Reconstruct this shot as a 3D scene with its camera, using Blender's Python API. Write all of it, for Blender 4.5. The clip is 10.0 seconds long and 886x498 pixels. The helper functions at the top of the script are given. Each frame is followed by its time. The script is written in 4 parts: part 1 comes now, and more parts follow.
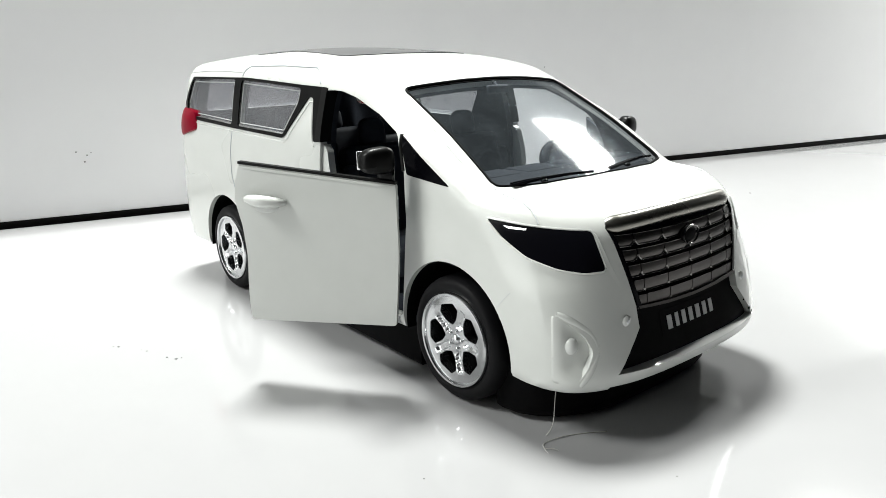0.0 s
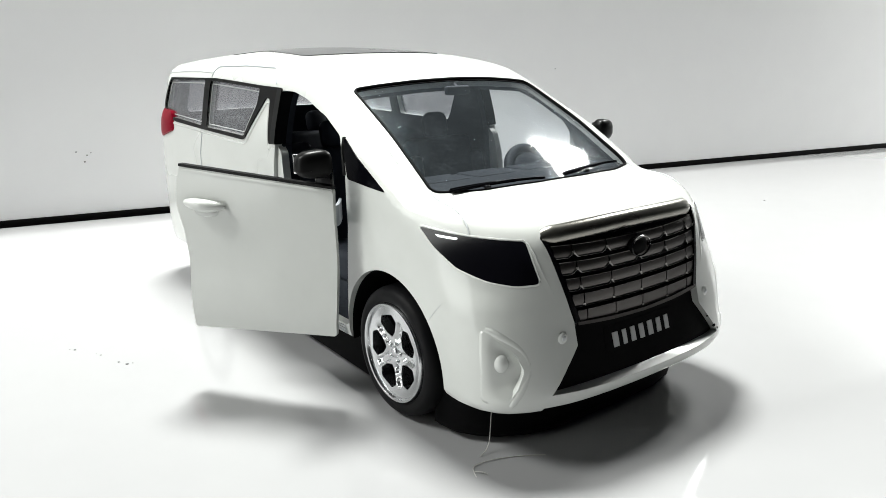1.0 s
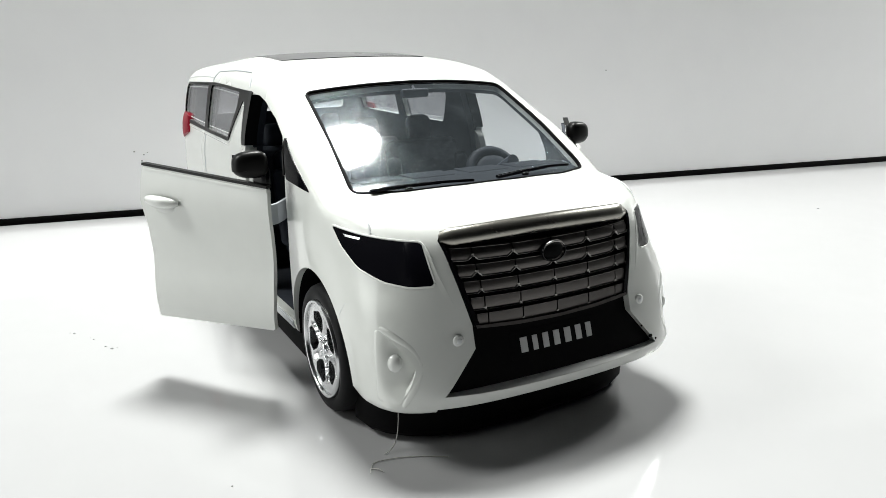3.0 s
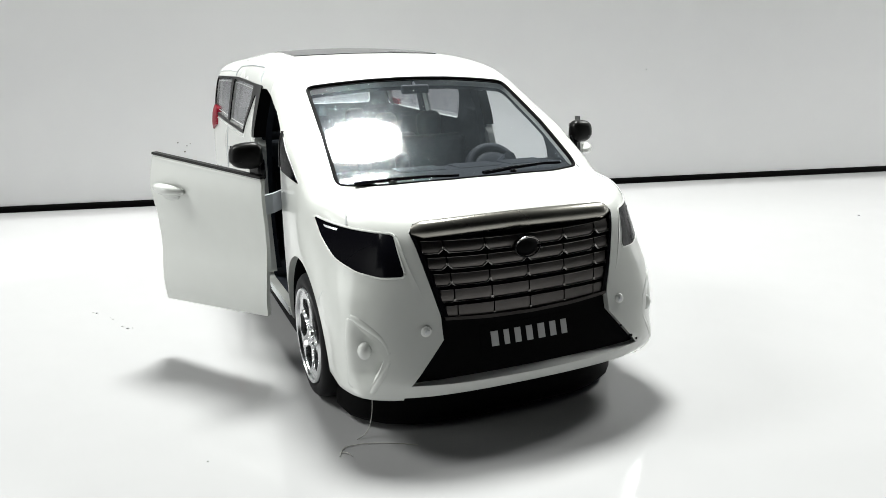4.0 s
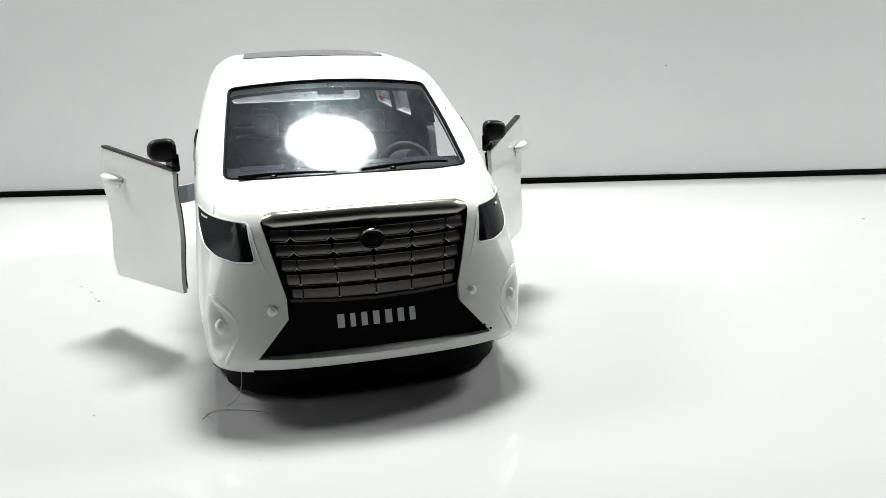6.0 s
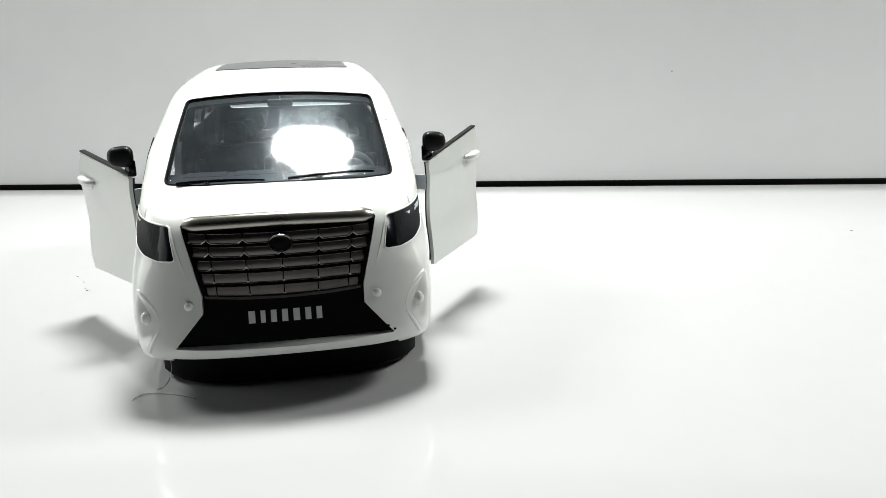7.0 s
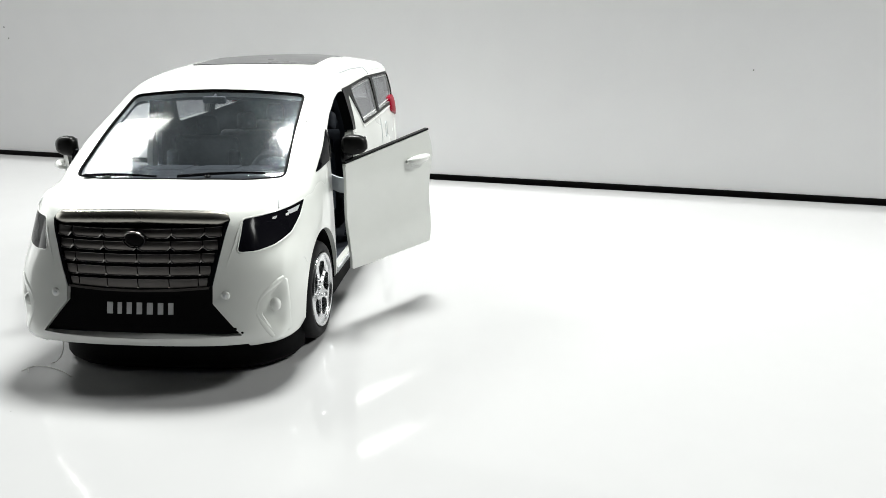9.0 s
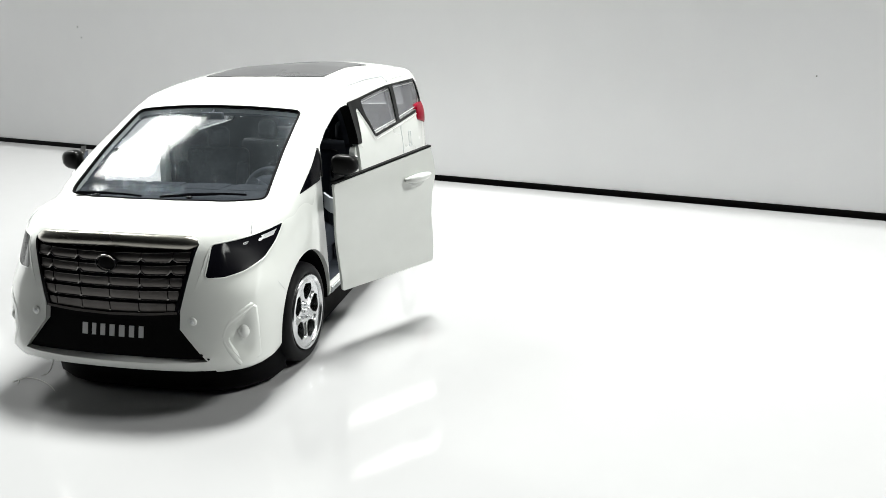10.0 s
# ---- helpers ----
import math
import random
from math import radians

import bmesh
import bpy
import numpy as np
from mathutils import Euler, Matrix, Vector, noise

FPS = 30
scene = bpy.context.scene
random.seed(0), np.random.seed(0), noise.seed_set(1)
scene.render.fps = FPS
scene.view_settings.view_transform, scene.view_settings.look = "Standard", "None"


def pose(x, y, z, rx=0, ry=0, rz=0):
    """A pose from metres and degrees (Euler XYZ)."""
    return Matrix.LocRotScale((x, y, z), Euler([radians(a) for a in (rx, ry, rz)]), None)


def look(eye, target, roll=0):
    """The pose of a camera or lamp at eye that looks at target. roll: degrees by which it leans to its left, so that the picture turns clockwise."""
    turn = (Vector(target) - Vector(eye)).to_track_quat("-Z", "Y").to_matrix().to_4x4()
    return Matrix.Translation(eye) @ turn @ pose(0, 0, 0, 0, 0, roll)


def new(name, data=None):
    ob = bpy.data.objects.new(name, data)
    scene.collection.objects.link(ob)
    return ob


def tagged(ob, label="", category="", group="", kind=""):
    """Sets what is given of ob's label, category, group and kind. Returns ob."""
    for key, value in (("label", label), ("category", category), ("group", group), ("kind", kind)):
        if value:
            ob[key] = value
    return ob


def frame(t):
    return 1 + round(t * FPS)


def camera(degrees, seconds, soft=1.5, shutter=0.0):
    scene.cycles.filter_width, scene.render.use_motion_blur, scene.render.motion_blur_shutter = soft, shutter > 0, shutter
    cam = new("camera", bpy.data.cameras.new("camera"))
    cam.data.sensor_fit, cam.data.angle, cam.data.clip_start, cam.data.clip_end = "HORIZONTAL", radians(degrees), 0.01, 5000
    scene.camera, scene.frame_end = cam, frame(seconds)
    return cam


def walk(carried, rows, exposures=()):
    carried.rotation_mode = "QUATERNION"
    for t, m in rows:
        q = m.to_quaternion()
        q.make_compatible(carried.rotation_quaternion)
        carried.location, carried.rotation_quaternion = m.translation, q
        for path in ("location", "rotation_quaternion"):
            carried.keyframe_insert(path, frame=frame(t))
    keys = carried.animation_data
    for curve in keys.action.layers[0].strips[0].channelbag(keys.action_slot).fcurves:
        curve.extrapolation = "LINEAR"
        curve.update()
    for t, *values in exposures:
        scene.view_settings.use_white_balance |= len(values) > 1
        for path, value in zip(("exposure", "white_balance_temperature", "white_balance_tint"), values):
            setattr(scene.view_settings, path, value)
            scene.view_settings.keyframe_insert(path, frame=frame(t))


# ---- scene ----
cam = camera(62.51, 10.0, soft=0.75)
PATH = [
    (0.0, (0.1339, -0.1024, 0.0573), (-0.0147, 0.0213, 0.0061), -1.33),
    (0.5, (0.1382, -0.0902, 0.0568), (-0.0138, 0.0294, 0.0060), -1.29),
    (1.0, (0.1394, -0.0861, 0.0565), (-0.0161, 0.0291, 0.0061), -1.28),
    (1.5, (0.1439, -0.0775, 0.0562), (-0.0152, 0.0328, 0.0061), -1.26),
    (2.0, (0.1498, -0.0715, 0.0562), (-0.0133, 0.0328, 0.0062), -1.31),
    (2.5, (0.1540, -0.0671, 0.0564), (-0.0134, 0.0306, 0.0069), -1.38),
    (2.7, (0.1546, -0.0655, 0.0560), (-0.0144, 0.0295, 0.0068), -1.70),
    (3.8, (0.1620, -0.0541, 0.0556), (-0.0149, 0.0252, 0.0064), -1.28),
    (4.0, (0.1636, -0.0524, 0.0554), (-0.0147, 0.0237, 0.0062), -1.27),
    (4.5, (0.1726, -0.0476, 0.0586), (-0.0087, 0.0208, 0.0091), -1.27),
    (5.0, (0.1789, -0.0396, 0.0559), (-0.0048, 0.0221, 0.0065), -1.42),
    (5.5, (0.1847, -0.0294, 0.0564), (-0.0009, 0.0259, 0.0065), -1.50),
    (5.7, (0.1850, -0.0250, 0.0562), (-0.0009, 0.0289, 0.0056), -1.39),
    (6.8, (0.1955, 0.0008, 0.0603), (0.0053, 0.0363, 0.0096), -1.60),
    (7.0, (0.2003, 0.0072, 0.0606), (0.0098, 0.0398, 0.0089), -1.29),
    (7.5, (0.2112, 0.0245, 0.0648), (0.0193, 0.0462, 0.0128), -1.25),
    (8.0, (0.2140, 0.0378, 0.0644), (0.0211, 0.0452, 0.0123), -1.47),
    (8.5, (0.2074, 0.0525, 0.0658), (0.0147, 0.0476, 0.0127), -1.03),
    (9.0, (0.1965, 0.0681, 0.0642), (0.0051, 0.0510, 0.0086), -0.50),
    (9.5, (0.1945, 0.0802, 0.0647), (0.0053, 0.0510, 0.0071), -0.40),
    (10.0, (0.1850, 0.0879, 0.0701), (-0.0019, 0.0477, 0.0116), -0.73),
]
from mathutils import geometry

walk(cam, [(t, look(eye, target, roll)) for t, eye, target, roll in PATH])

# ---- light: one round lamp above the car, square lamps, an added side fill, and the even grey light of the room ----
LAMP = Vector((-0.135, 0.042, 0.520))
LAMP_WIDE, LAMP_DEEP = 0.160, 0.100
world = bpy.data.worlds.new("room_air")
scene.world = world
world.use_nodes = True
world.node_tree.nodes["Background"].inputs[0].default_value = (0.97, 1.0, 0.985, 1)
world.node_tree.nodes["Background"].inputs[1].default_value = 0.03
lamp_data = bpy.data.lights.new("lamp_light", "AREA")
lamp_data.shape, lamp_data.size, lamp_data.size_y, lamp_data.energy = "ELLIPSE", LAMP_DEEP, LAMP_WIDE, 4.8
lamp_data.spread = radians(140)
lamp_data.color = (0.98, 1.0, 0.965)
lamp_light = new("lamp_light", lamp_data)
lamp_light.location = LAMP
# three square lamps: one hangs to each side of the car; the third is added to brighten the board's far end
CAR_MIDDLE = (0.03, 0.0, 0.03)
SIDE_AND_FILL_LAMPS = (((-0.13, 0.82, 0.67), 0.20, 7.6, CAR_MIDDLE, 180), ((-0.28, -0.56, 0.64), 0.23, 5.3, CAR_MIDDLE, 180), ((0.26, 0.86, 0.30), 0.10, 0.9, (-0.02, 0.62, 0.10), 50))
for spot, wide, power, aim, spread in SIDE_AND_FILL_LAMPS:
    side_data = bpy.data.lights.new("side_fill_light", "AREA")
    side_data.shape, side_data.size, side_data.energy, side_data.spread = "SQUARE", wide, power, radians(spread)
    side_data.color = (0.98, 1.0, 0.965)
    side_fill_light = new("side_fill_light", side_data)
    side_fill_light.matrix_world = look(spot, aim)
# Unseen light, assumed as a window and added to brighten flank and board.
flank_fill_data = bpy.data.lights.new("flank_fill_light", "AREA")
flank_fill_data.shape, flank_fill_data.size, flank_fill_data.size_y, flank_fill_data.energy = "RECTANGLE", 1.6, 0.9, 12.0
flank_fill_data.color = (0.97, 1.0, 0.97)
flank_fill_light = new("flank_fill_light", flank_fill_data)
flank_fill_light.matrix_world = look((-0.7, -1.63, 0.35), (-0.6, 0.0, 0.25))
scene.view_settings.exposure = 0.1


# ---- materials ----
def material(name, color, rough=0.5, metal=0.0, coat=0.0, spec=0.5, grain=None, bump=0.0, scale=400.0, transmission=0.0, ior=1.5, coat_rough=0.04):
    """A Principled material; grain is (second colour, amount) mixed in by two noises, bump a fine relief."""
    m = bpy.data.materials.new(name)
    m.use_nodes = True
    nt = m.node_tree
    p = nt.nodes["Principled BSDF"]
    p.inputs["Base Color"].default_value = (*color, 1)
    p.inputs["Roughness"].default_value = rough
    p.inputs["Metallic"].default_value = metal
    p.inputs["Coat Weight"].default_value = coat
    p.inputs["Coat Roughness"].default_value = coat_rough
    p.inputs["Specular IOR Level"].default_value = spec
    p.inputs["Transmission Weight"].default_value = transmission
    p.inputs["IOR"].default_value = ior
    if grain or bump:
        co = nt.nodes.new("ShaderNodeTexCoord")
        fine = nt.nodes.new("ShaderNodeTexNoise")
        fine.inputs["Scale"].default_value = scale
        fine.inputs["Detail"].default_value = 4
        nt.links.new(co.outputs["Object"], fine.inputs["Vector"])
        broad = nt.nodes.new("ShaderNodeTexNoise")
        broad.inputs["Scale"].default_value = scale / 14
        broad.inputs["Detail"].default_value = 3
        nt.links.new(co.outputs["Object"], broad.inputs["Vector"])
        both = nt.nodes.new("ShaderNodeMath")
        both.operation = "MULTIPLY"
        nt.links.new(fine.outputs["Fac"], both.inputs[0])
        nt.links.new(broad.outputs["Fac"], both.inputs[1])
        if grain:
            ramp = nt.nodes.new("ShaderNodeMapRange")
            ramp.inputs["From Min"].default_value, ramp.inputs["From Max"].default_value = 0.12, 0.45
            ramp.inputs["To Max"].default_value = grain[1]
            nt.links.new(both.outputs[0], ramp.inputs["Value"])
            mix = nt.nodes.new("ShaderNodeMix")
            mix.data_type = "RGBA"
            mix.inputs[6].default_value = (*color, 1)
            mix.inputs[7].default_value = (*grain[0], 1)
            nt.links.new(ramp.outputs[0], mix.inputs[0])
            nt.links.new(mix.outputs[2], p.inputs["Base Color"])
            wear = nt.nodes.new("ShaderNodeMapRange")
            wear.inputs["From Min"].default_value, wear.inputs["From Max"].default_value = 0.3, 0.7
            wear.inputs["To Min"].default_value, wear.inputs["To Max"].default_value = rough * 0.85, min(1, rough * 1.25)
            nt.links.new(broad.outputs["Fac"], wear.inputs["Value"])
            nt.links.new(wear.outputs[0], p.inputs["Roughness"])
        if bump:
            b = nt.nodes.new("ShaderNodeBump")
            b.inputs["Strength"].default_value = bump
            b.inputs["Distance"].default_value = 0.0002
            nt.links.new(fine.outputs["Fac"], b.inputs["Height"])
            nt.links.new(b.outputs[0], p.inputs["Normal"])
    return m


WHITE = material("white_car_paint", (0.63, 0.645, 0.62), 0.28, coat=0.7, coat_rough=0.07, grain=((0.585, 0.60, 0.575), 0.5), bump=0.03, scale=260)
SENSOR = material("white_painted_boss", (0.60, 0.612, 0.595), 0.35, coat=0.4)
BLACK = material("black_gloss_plastic", (0.003, 0.003, 0.004), 0.12, spec=0.22)
MATT = material("black_matt_plastic", (0.0025, 0.0025, 0.003), 0.6, spec=0.04, grain=((0.005, 0.005, 0.005), 0.6), bump=0.1, scale=900)
SATIN = material("satin_black_trim", (0.004, 0.004, 0.004), 0.36, spec=0.13)
RUBBER = material("black_tyre_rubber", (0.004, 0.004, 0.005), 0.5, spec=0.1, grain=((0.008, 0.008, 0.008), 0.6), bump=0.1, scale=900)
CHROME = material("bright_chrome", (0.90, 0.91, 0.92), 0.24, metal=1.0, bump=0.06, scale=500)
STEEL = material("dark_chrome", (0.105, 0.098, 0.094), 0.36, metal=1.0, grain=((0.075, 0.07, 0.067), 0.8), bump=0.08, scale=500)
BARLIP = material("polished_bar_edge", (0.27, 0.26, 0.25), 0.28, metal=1.0)
RIM = material("cast_chrome_rim", (0.74, 0.75, 0.76), 0.2, metal=1.0, grain=((0.55, 0.56, 0.57), 0.7), bump=0.15, scale=350)
TOPBAR = material("satin_chrome", (0.31, 0.30, 0.27), 0.3, metal=1.0, grain=((0.22, 0.21, 0.19), 0.7), bump=0.06, scale=500)
CABIN = material("dark_grey_cabin_plastic", (0.023, 0.027, 0.036), 0.6, spec=0.2, grain=((0.042, 0.048, 0.06), 0.7), bump=0.2, scale=700)
HEADLINER = material("pale_grey_roof_lining", (0.50, 0.51, 0.53), 0.7, grain=((0.42, 0.43, 0.45), 0.6), bump=0.1, scale=500)
DASH = material("charcoal_dashboard_plastic", (0.012, 0.014, 0.018), 0.7, spec=0.06, bump=0.15, scale=900)
SILVER = material("silver_paint", (0.45, 0.46, 0.46), 0.4)
RED = material("red_lamp_plastic", (0.20, 0.001, 0.012), 0.3, spec=0.06, grain=((0.16, 0.001, 0.012), 0.8), scale=500)
LENS = material("smoked_headlight_lens", (0.002, 0.002, 0.003), 0.14, spec=0.045)
ROOFGLASS = material("smoked_roof_panel", (0.055, 0.055, 0.058), 0.28, grain=((0.08, 0.08, 0.08), 0.6), scale=500)
GREYARM = material("grey_hinge_metal", (0.42, 0.45, 0.48), 0.35, metal=0.3)
SILLWHITE = material("white_cabin_sill", (0.55, 0.57, 0.58), 0.4)
TABLE = material("white_glossy_laminate", (0.335, 0.335, 0.339), 0.5, spec=0.0, coat=1.0, coat_rough=0.085, grain=((0.32, 0.32, 0.325), 0.5), bump=0.01, scale=120)
PANEL = material("white_back_board", (0.87, 0.87, 0.875), 0.35, grain=((0.83, 0.83, 0.84), 0.6), bump=0.02, scale=60)
STRIP = material("black_edge_strip", (0.002, 0.002, 0.002), 0.8, spec=0.05)
# Nearly black, so that the unseen room throws back little light.
PLASTER = material("grey_room_plaster", (0.06, 0.06, 0.066), 0.8, grain=((0.045, 0.045, 0.05), 0.6), scale=20)
LINT = material("pale_lint_fibre", (0.45, 0.44, 0.42), 0.6)
GRIT = material("dark_grit", (0.12, 0.12, 0.12), 0.8)
SURROUND = material("black_window_surround", (0.002, 0.002, 0.002), 0.35, spec=0.08)


def pane_material(name, tint, haze, film=(0.56, 0.65, 0.72)):
    """Clear plastic glazing with smears and dust on it."""
    m = bpy.data.materials.new(name)
    m.use_nodes = True
    nt = m.node_tree
    nt.nodes.remove(nt.nodes["Principled BSDF"])
    out = nt.nodes["Material Output"]
    clear = nt.nodes.new("ShaderNodeBsdfTransparent")
    clear.inputs[0].default_value = (*tint, 1)
    shine = nt.nodes.new("ShaderNodeBsdfGlossy")
    shine.inputs["Roughness"].default_value = 0.09
    facing = nt.nodes.new("ShaderNodeLayerWeight")
    facing.inputs["Blend"].default_value = 0.5
    power = nt.nodes.new("ShaderNodeMath")
    power.operation = "POWER"
    power.inputs[1].default_value = 5.0
    nt.links.new(facing.outputs["Facing"], power.inputs[0])
    gloss = nt.nodes.new("ShaderNodeMapRange")
    gloss.inputs["To Min"].default_value, gloss.inputs["To Max"].default_value = 0.03, 0.8
    nt.links.new(power.outputs[0], gloss.inputs["Value"])
    a = nt.nodes.new("ShaderNodeMixShader")
    nt.links.new(gloss.outputs[0], a.inputs[0])
    nt.links.new(clear.outputs[0], a.inputs[1])
    nt.links.new(shine.outputs[0], a.inputs[2])
    dust = nt.nodes.new("ShaderNodeBsdfDiffuse")
    dust.inputs[0].default_value = (*film, 1)
    co = nt.nodes.new("ShaderNodeTexCoord")
    n1 = nt.nodes.new("ShaderNodeTexNoise")
    n1.inputs["Scale"].default_value, n1.inputs["Detail"].default_value, n1.inputs["Distortion"].default_value = 1.0, 5, 0.7
    n2 = nt.nodes.new("ShaderNodeTexNoise")
    n2.inputs["Scale"].default_value, n2.inputs["Detail"].default_value = 160, 4
    wipe = nt.nodes.new("ShaderNodeMapping")
    wipe.inputs["Scale"].default_value = (2700, 1500, 2700)
    wipe.inputs["Rotation"].default_value = (0.0, 0.0, 0.5)
    nt.links.new(co.outputs["Object"], wipe.inputs["Vector"])
    nt.links.new(wipe.outputs[0], n1.inputs["Vector"])
    nt.links.new(co.outputs["Object"], n2.inputs["Vector"])
    mul = nt.nodes.new("ShaderNodeMath")
    mul.operation = "MULTIPLY"
    nt.links.new(n1.outputs["Fac"], mul.inputs[0])
    nt.links.new(n2.outputs["Fac"], mul.inputs[1])
    ramp = nt.nodes.new("ShaderNodeMapRange")
    ramp.inputs["From Min"].default_value, ramp.inputs["From Max"].default_value = 0.2, 0.42
    ramp.inputs["To Min"].default_value, ramp.inputs["To Max"].default_value = haze * 0.7, haze * 1.3
    nt.links.new(mul.outputs[0], ramp.inputs["Value"])
    smear = nt.nodes.new("ShaderNodeBsdfGlossy")
    smear.inputs["Color"].default_value = (0.75, 0.9, 1.0, 1)
    smear.inputs["Roughness"].default_value = 0.12
    scratch = nt.nodes.new("ShaderNodeBump")
    scratch.inputs["Strength"].default_value, scratch.inputs["Distance"].default_value = 0.5, 0.0002
    nt.links.new(n1.outputs["Fac"], scratch.inputs["Height"])
    nt.links.new(scratch.outputs[0], smear.inputs["Normal"])
    streak = nt.nodes.new("ShaderNodeMapRange")
    streak.inputs["From Min"].default_value, streak.inputs["From Max"].default_value = 0.45, 0.75
    streak.inputs["To Min"].default_value, streak.inputs["To Max"].default_value = 0.0, haze * 1.15
    nt.links.new(n1.outputs["Fac"], streak.inputs["Value"])
    c = nt.nodes.new("ShaderNodeMixShader")
    nt.links.new(streak.outputs[0], c.inputs[0])
    nt.links.new(a.outputs[0], c.inputs[1])
    nt.links.new(smear.outputs[0], c.inputs[2])
    b = nt.nodes.new("ShaderNodeMixShader")
    nt.links.new(ramp.outputs[0], b.inputs[0])
    nt.links.new(c.outputs[0], b.inputs[1])
    nt.links.new(dust.outputs[0], b.inputs[2])
    nt.links.new(b.outputs[0], out.inputs["Surface"])
    return m


SCREEN = pane_material("dusty_clear_screen", (0.955, 0.975, 0.988), 0.030)
TINTED = pane_material("grey_tinted_pane", (0.86, 0.855, 0.87), 0.22, (0.26, 0.256, 0.27))


# ---- mesh helpers (all car measures are in millimetres) ----
def mesh_from(name, verts, faces, mat, smooth=True, sharp=32):
    me = bpy.data.meshes.new(name)
    me.from_pydata([tuple(float(c) * 0.001 for c in v) for v in verts], [], [tuple(int(i) for i in f) for f in faces])
    bm = bmesh.new()
    bm.from_mesh(me)
    bmesh.ops.recalc_face_normals(bm, faces=bm.faces)
    bm.to_mesh(me)
    bm.free()
    return finish(me, mat, smooth, sharp)


def finish(me, mat, smooth=True, sharp=32):
    me.materials.clear()
    me.materials.append(mat)
    me.polygons.foreach_set("use_smooth", [smooth] * len(me.polygons))
    if smooth:
        me.set_sharp_from_angle(angle=radians(sharp))
    me.update()
    return me


def part(name, verts, faces, mat, parent=None, label="", smooth=True, sharp=32):
    ob = new(name, mesh_from(name, verts, faces, mat, smooth, sharp))
    ob.parent = parent
    return tagged(ob, label)


def join(*pieces):
    verts, faces = [], []
    for v, f in pieces:
        n = len(verts)
        verts += [tuple(p) for p in v]
        faces += [tuple(i + n for i in q) for q in f]
    return verts, faces


def moved(piece, m):
    """A piece moved by the 4x4 matrix m (in millimetres)."""
    v, f = piece
    return [tuple(m @ Vector(p)) for p in v], f


def curve(xs, ys):
    """A smooth curve that never overshoots its points."""
    xs, ys = np.array(xs, float), np.array(ys, float)
    h = np.diff(xs)
    d = np.diff(ys) / h
    m = np.zeros(len(xs))
    m[0], m[-1] = d[0], d[-1]
    for i in range(1, len(xs) - 1):
        m[i] = 0 if d[i - 1] * d[i] <= 0 else (h[i - 1] + h[i]) * 3 / ((2 * h[i] + h[i - 1]) / d[i - 1] + (h[i] + 2 * h[i - 1]) / d[i])

    def f(x):
        x = np.clip(x, xs[0], xs[-1])
        i = np.clip(np.searchsorted(xs, x) - 1, 0, len(xs) - 2)
        t = (x - xs[i]) / h[i]
        return (2 * t**3 - 3 * t**2 + 1) * ys[i] + (t**3 - 2 * t**2 + t) * h[i] * m[i] + (3 * t**2 - 2 * t**3) * ys[i + 1] + (t**3 - t**2) * h[i] * m[i + 1]

    return f


def smax(a, b, k):
    h = np.maximum(k - abs(a - b), 0) / k
    return np.maximum(a, b) + h * h * k * 0.25


# side view, widths by height, nose and tail by height
TOP = curve([-75, -66, -58, -45, -25, 0, 15, 24, 30, 36, 41, 46, 51, 55.2, 57, 60, 66, 71, 80], [56.6, 57.9, 58.8, 59.4, 59.6, 58.3, 56.4, 54.2, 51.8, 48.7, 45.9, 42.9, 39.8, 37.3, 37.0, 36.7, 35.6, 34.0, 28])
SIDE = curve([4, 8, 14, 20, 30, 36, 42, 48, 53, 58, 64], [26.2, 27.4, 28.0, 28.3, 28.5, 28.3, 27.7, 26.3, 24.8, 22.8, 20])
NOSE = curve([4, 6, 8, 11, 15, 19.5, 26, 33, 36, 40, 60], [70, 73, 75, 76, 75, 73.8, 72.7, 71.2, 69.8, 66, 60])
TAIL = curve([4, 8, 12, 20, 36, 42, 52, 58, 64], [67, 70, 71.8, 72.5, 70.8, 69, 66, 63, 58])


TAPER = curve([9, 12, 17, 22, 27, 33, 42], [18, 17.5, 14, 17, 28, 41, 54])


def body(p):
    """How far (mm) the points p lie outside the car's skin."""
    x, y, z = p[:, 0], abs(p[:, 1]), p[:, 2]
    e = np.minimum(y / 28.5, 0.999)
    ze = np.clip(z, 4, 64)
    bend = 0.0052 * np.clip((x - 10) / 20, 0, 1) * y * y
    slope = TOP(x + 0.5 + bend) - TOP(x - 0.5 + bend)
    crown = (y / 22) ** 2 * ((2.0 - 0.9 * np.clip((26 - x) / 8, 0, 1) * np.clip((x + 40) / 20, 0, 1)) * np.clip((60 - x) / 40, 0, 1) + 0.9 * np.clip((x - 40) / 20, 0, 1))
    top = (z - TOP(x + bend) + crown) / np.sqrt(1 + slope * slope)
    side = y - SIDE(ze) - 1.3 * np.clip((-20 - x) / 30, 0, 1) * np.clip((z - 44) / 8, 0, 1)
    corner = 1 - (1 - e**4) ** 0.25
    front = x - NOSE(ze) + TAPER(z) * corner + y * y / 400
    rear = -x - TAIL(ze) + 6 * corner + y * y / 500
    g = smax(side, top, 4.4 - 2.2 * np.clip((-30 - x) / 25, 0, 1) - 1.0 * np.clip((x - 5) / 15, 0, 1) * np.clip((58 - x) / 10, 0, 1))
    g = smax(smax(g, front * 0.8, 3.0), rear * 0.8, 2.5)
    return smax(g, 8.3 + np.clip((62 - x) / 10, 0, 1) * 0.9 - z, 1.2)


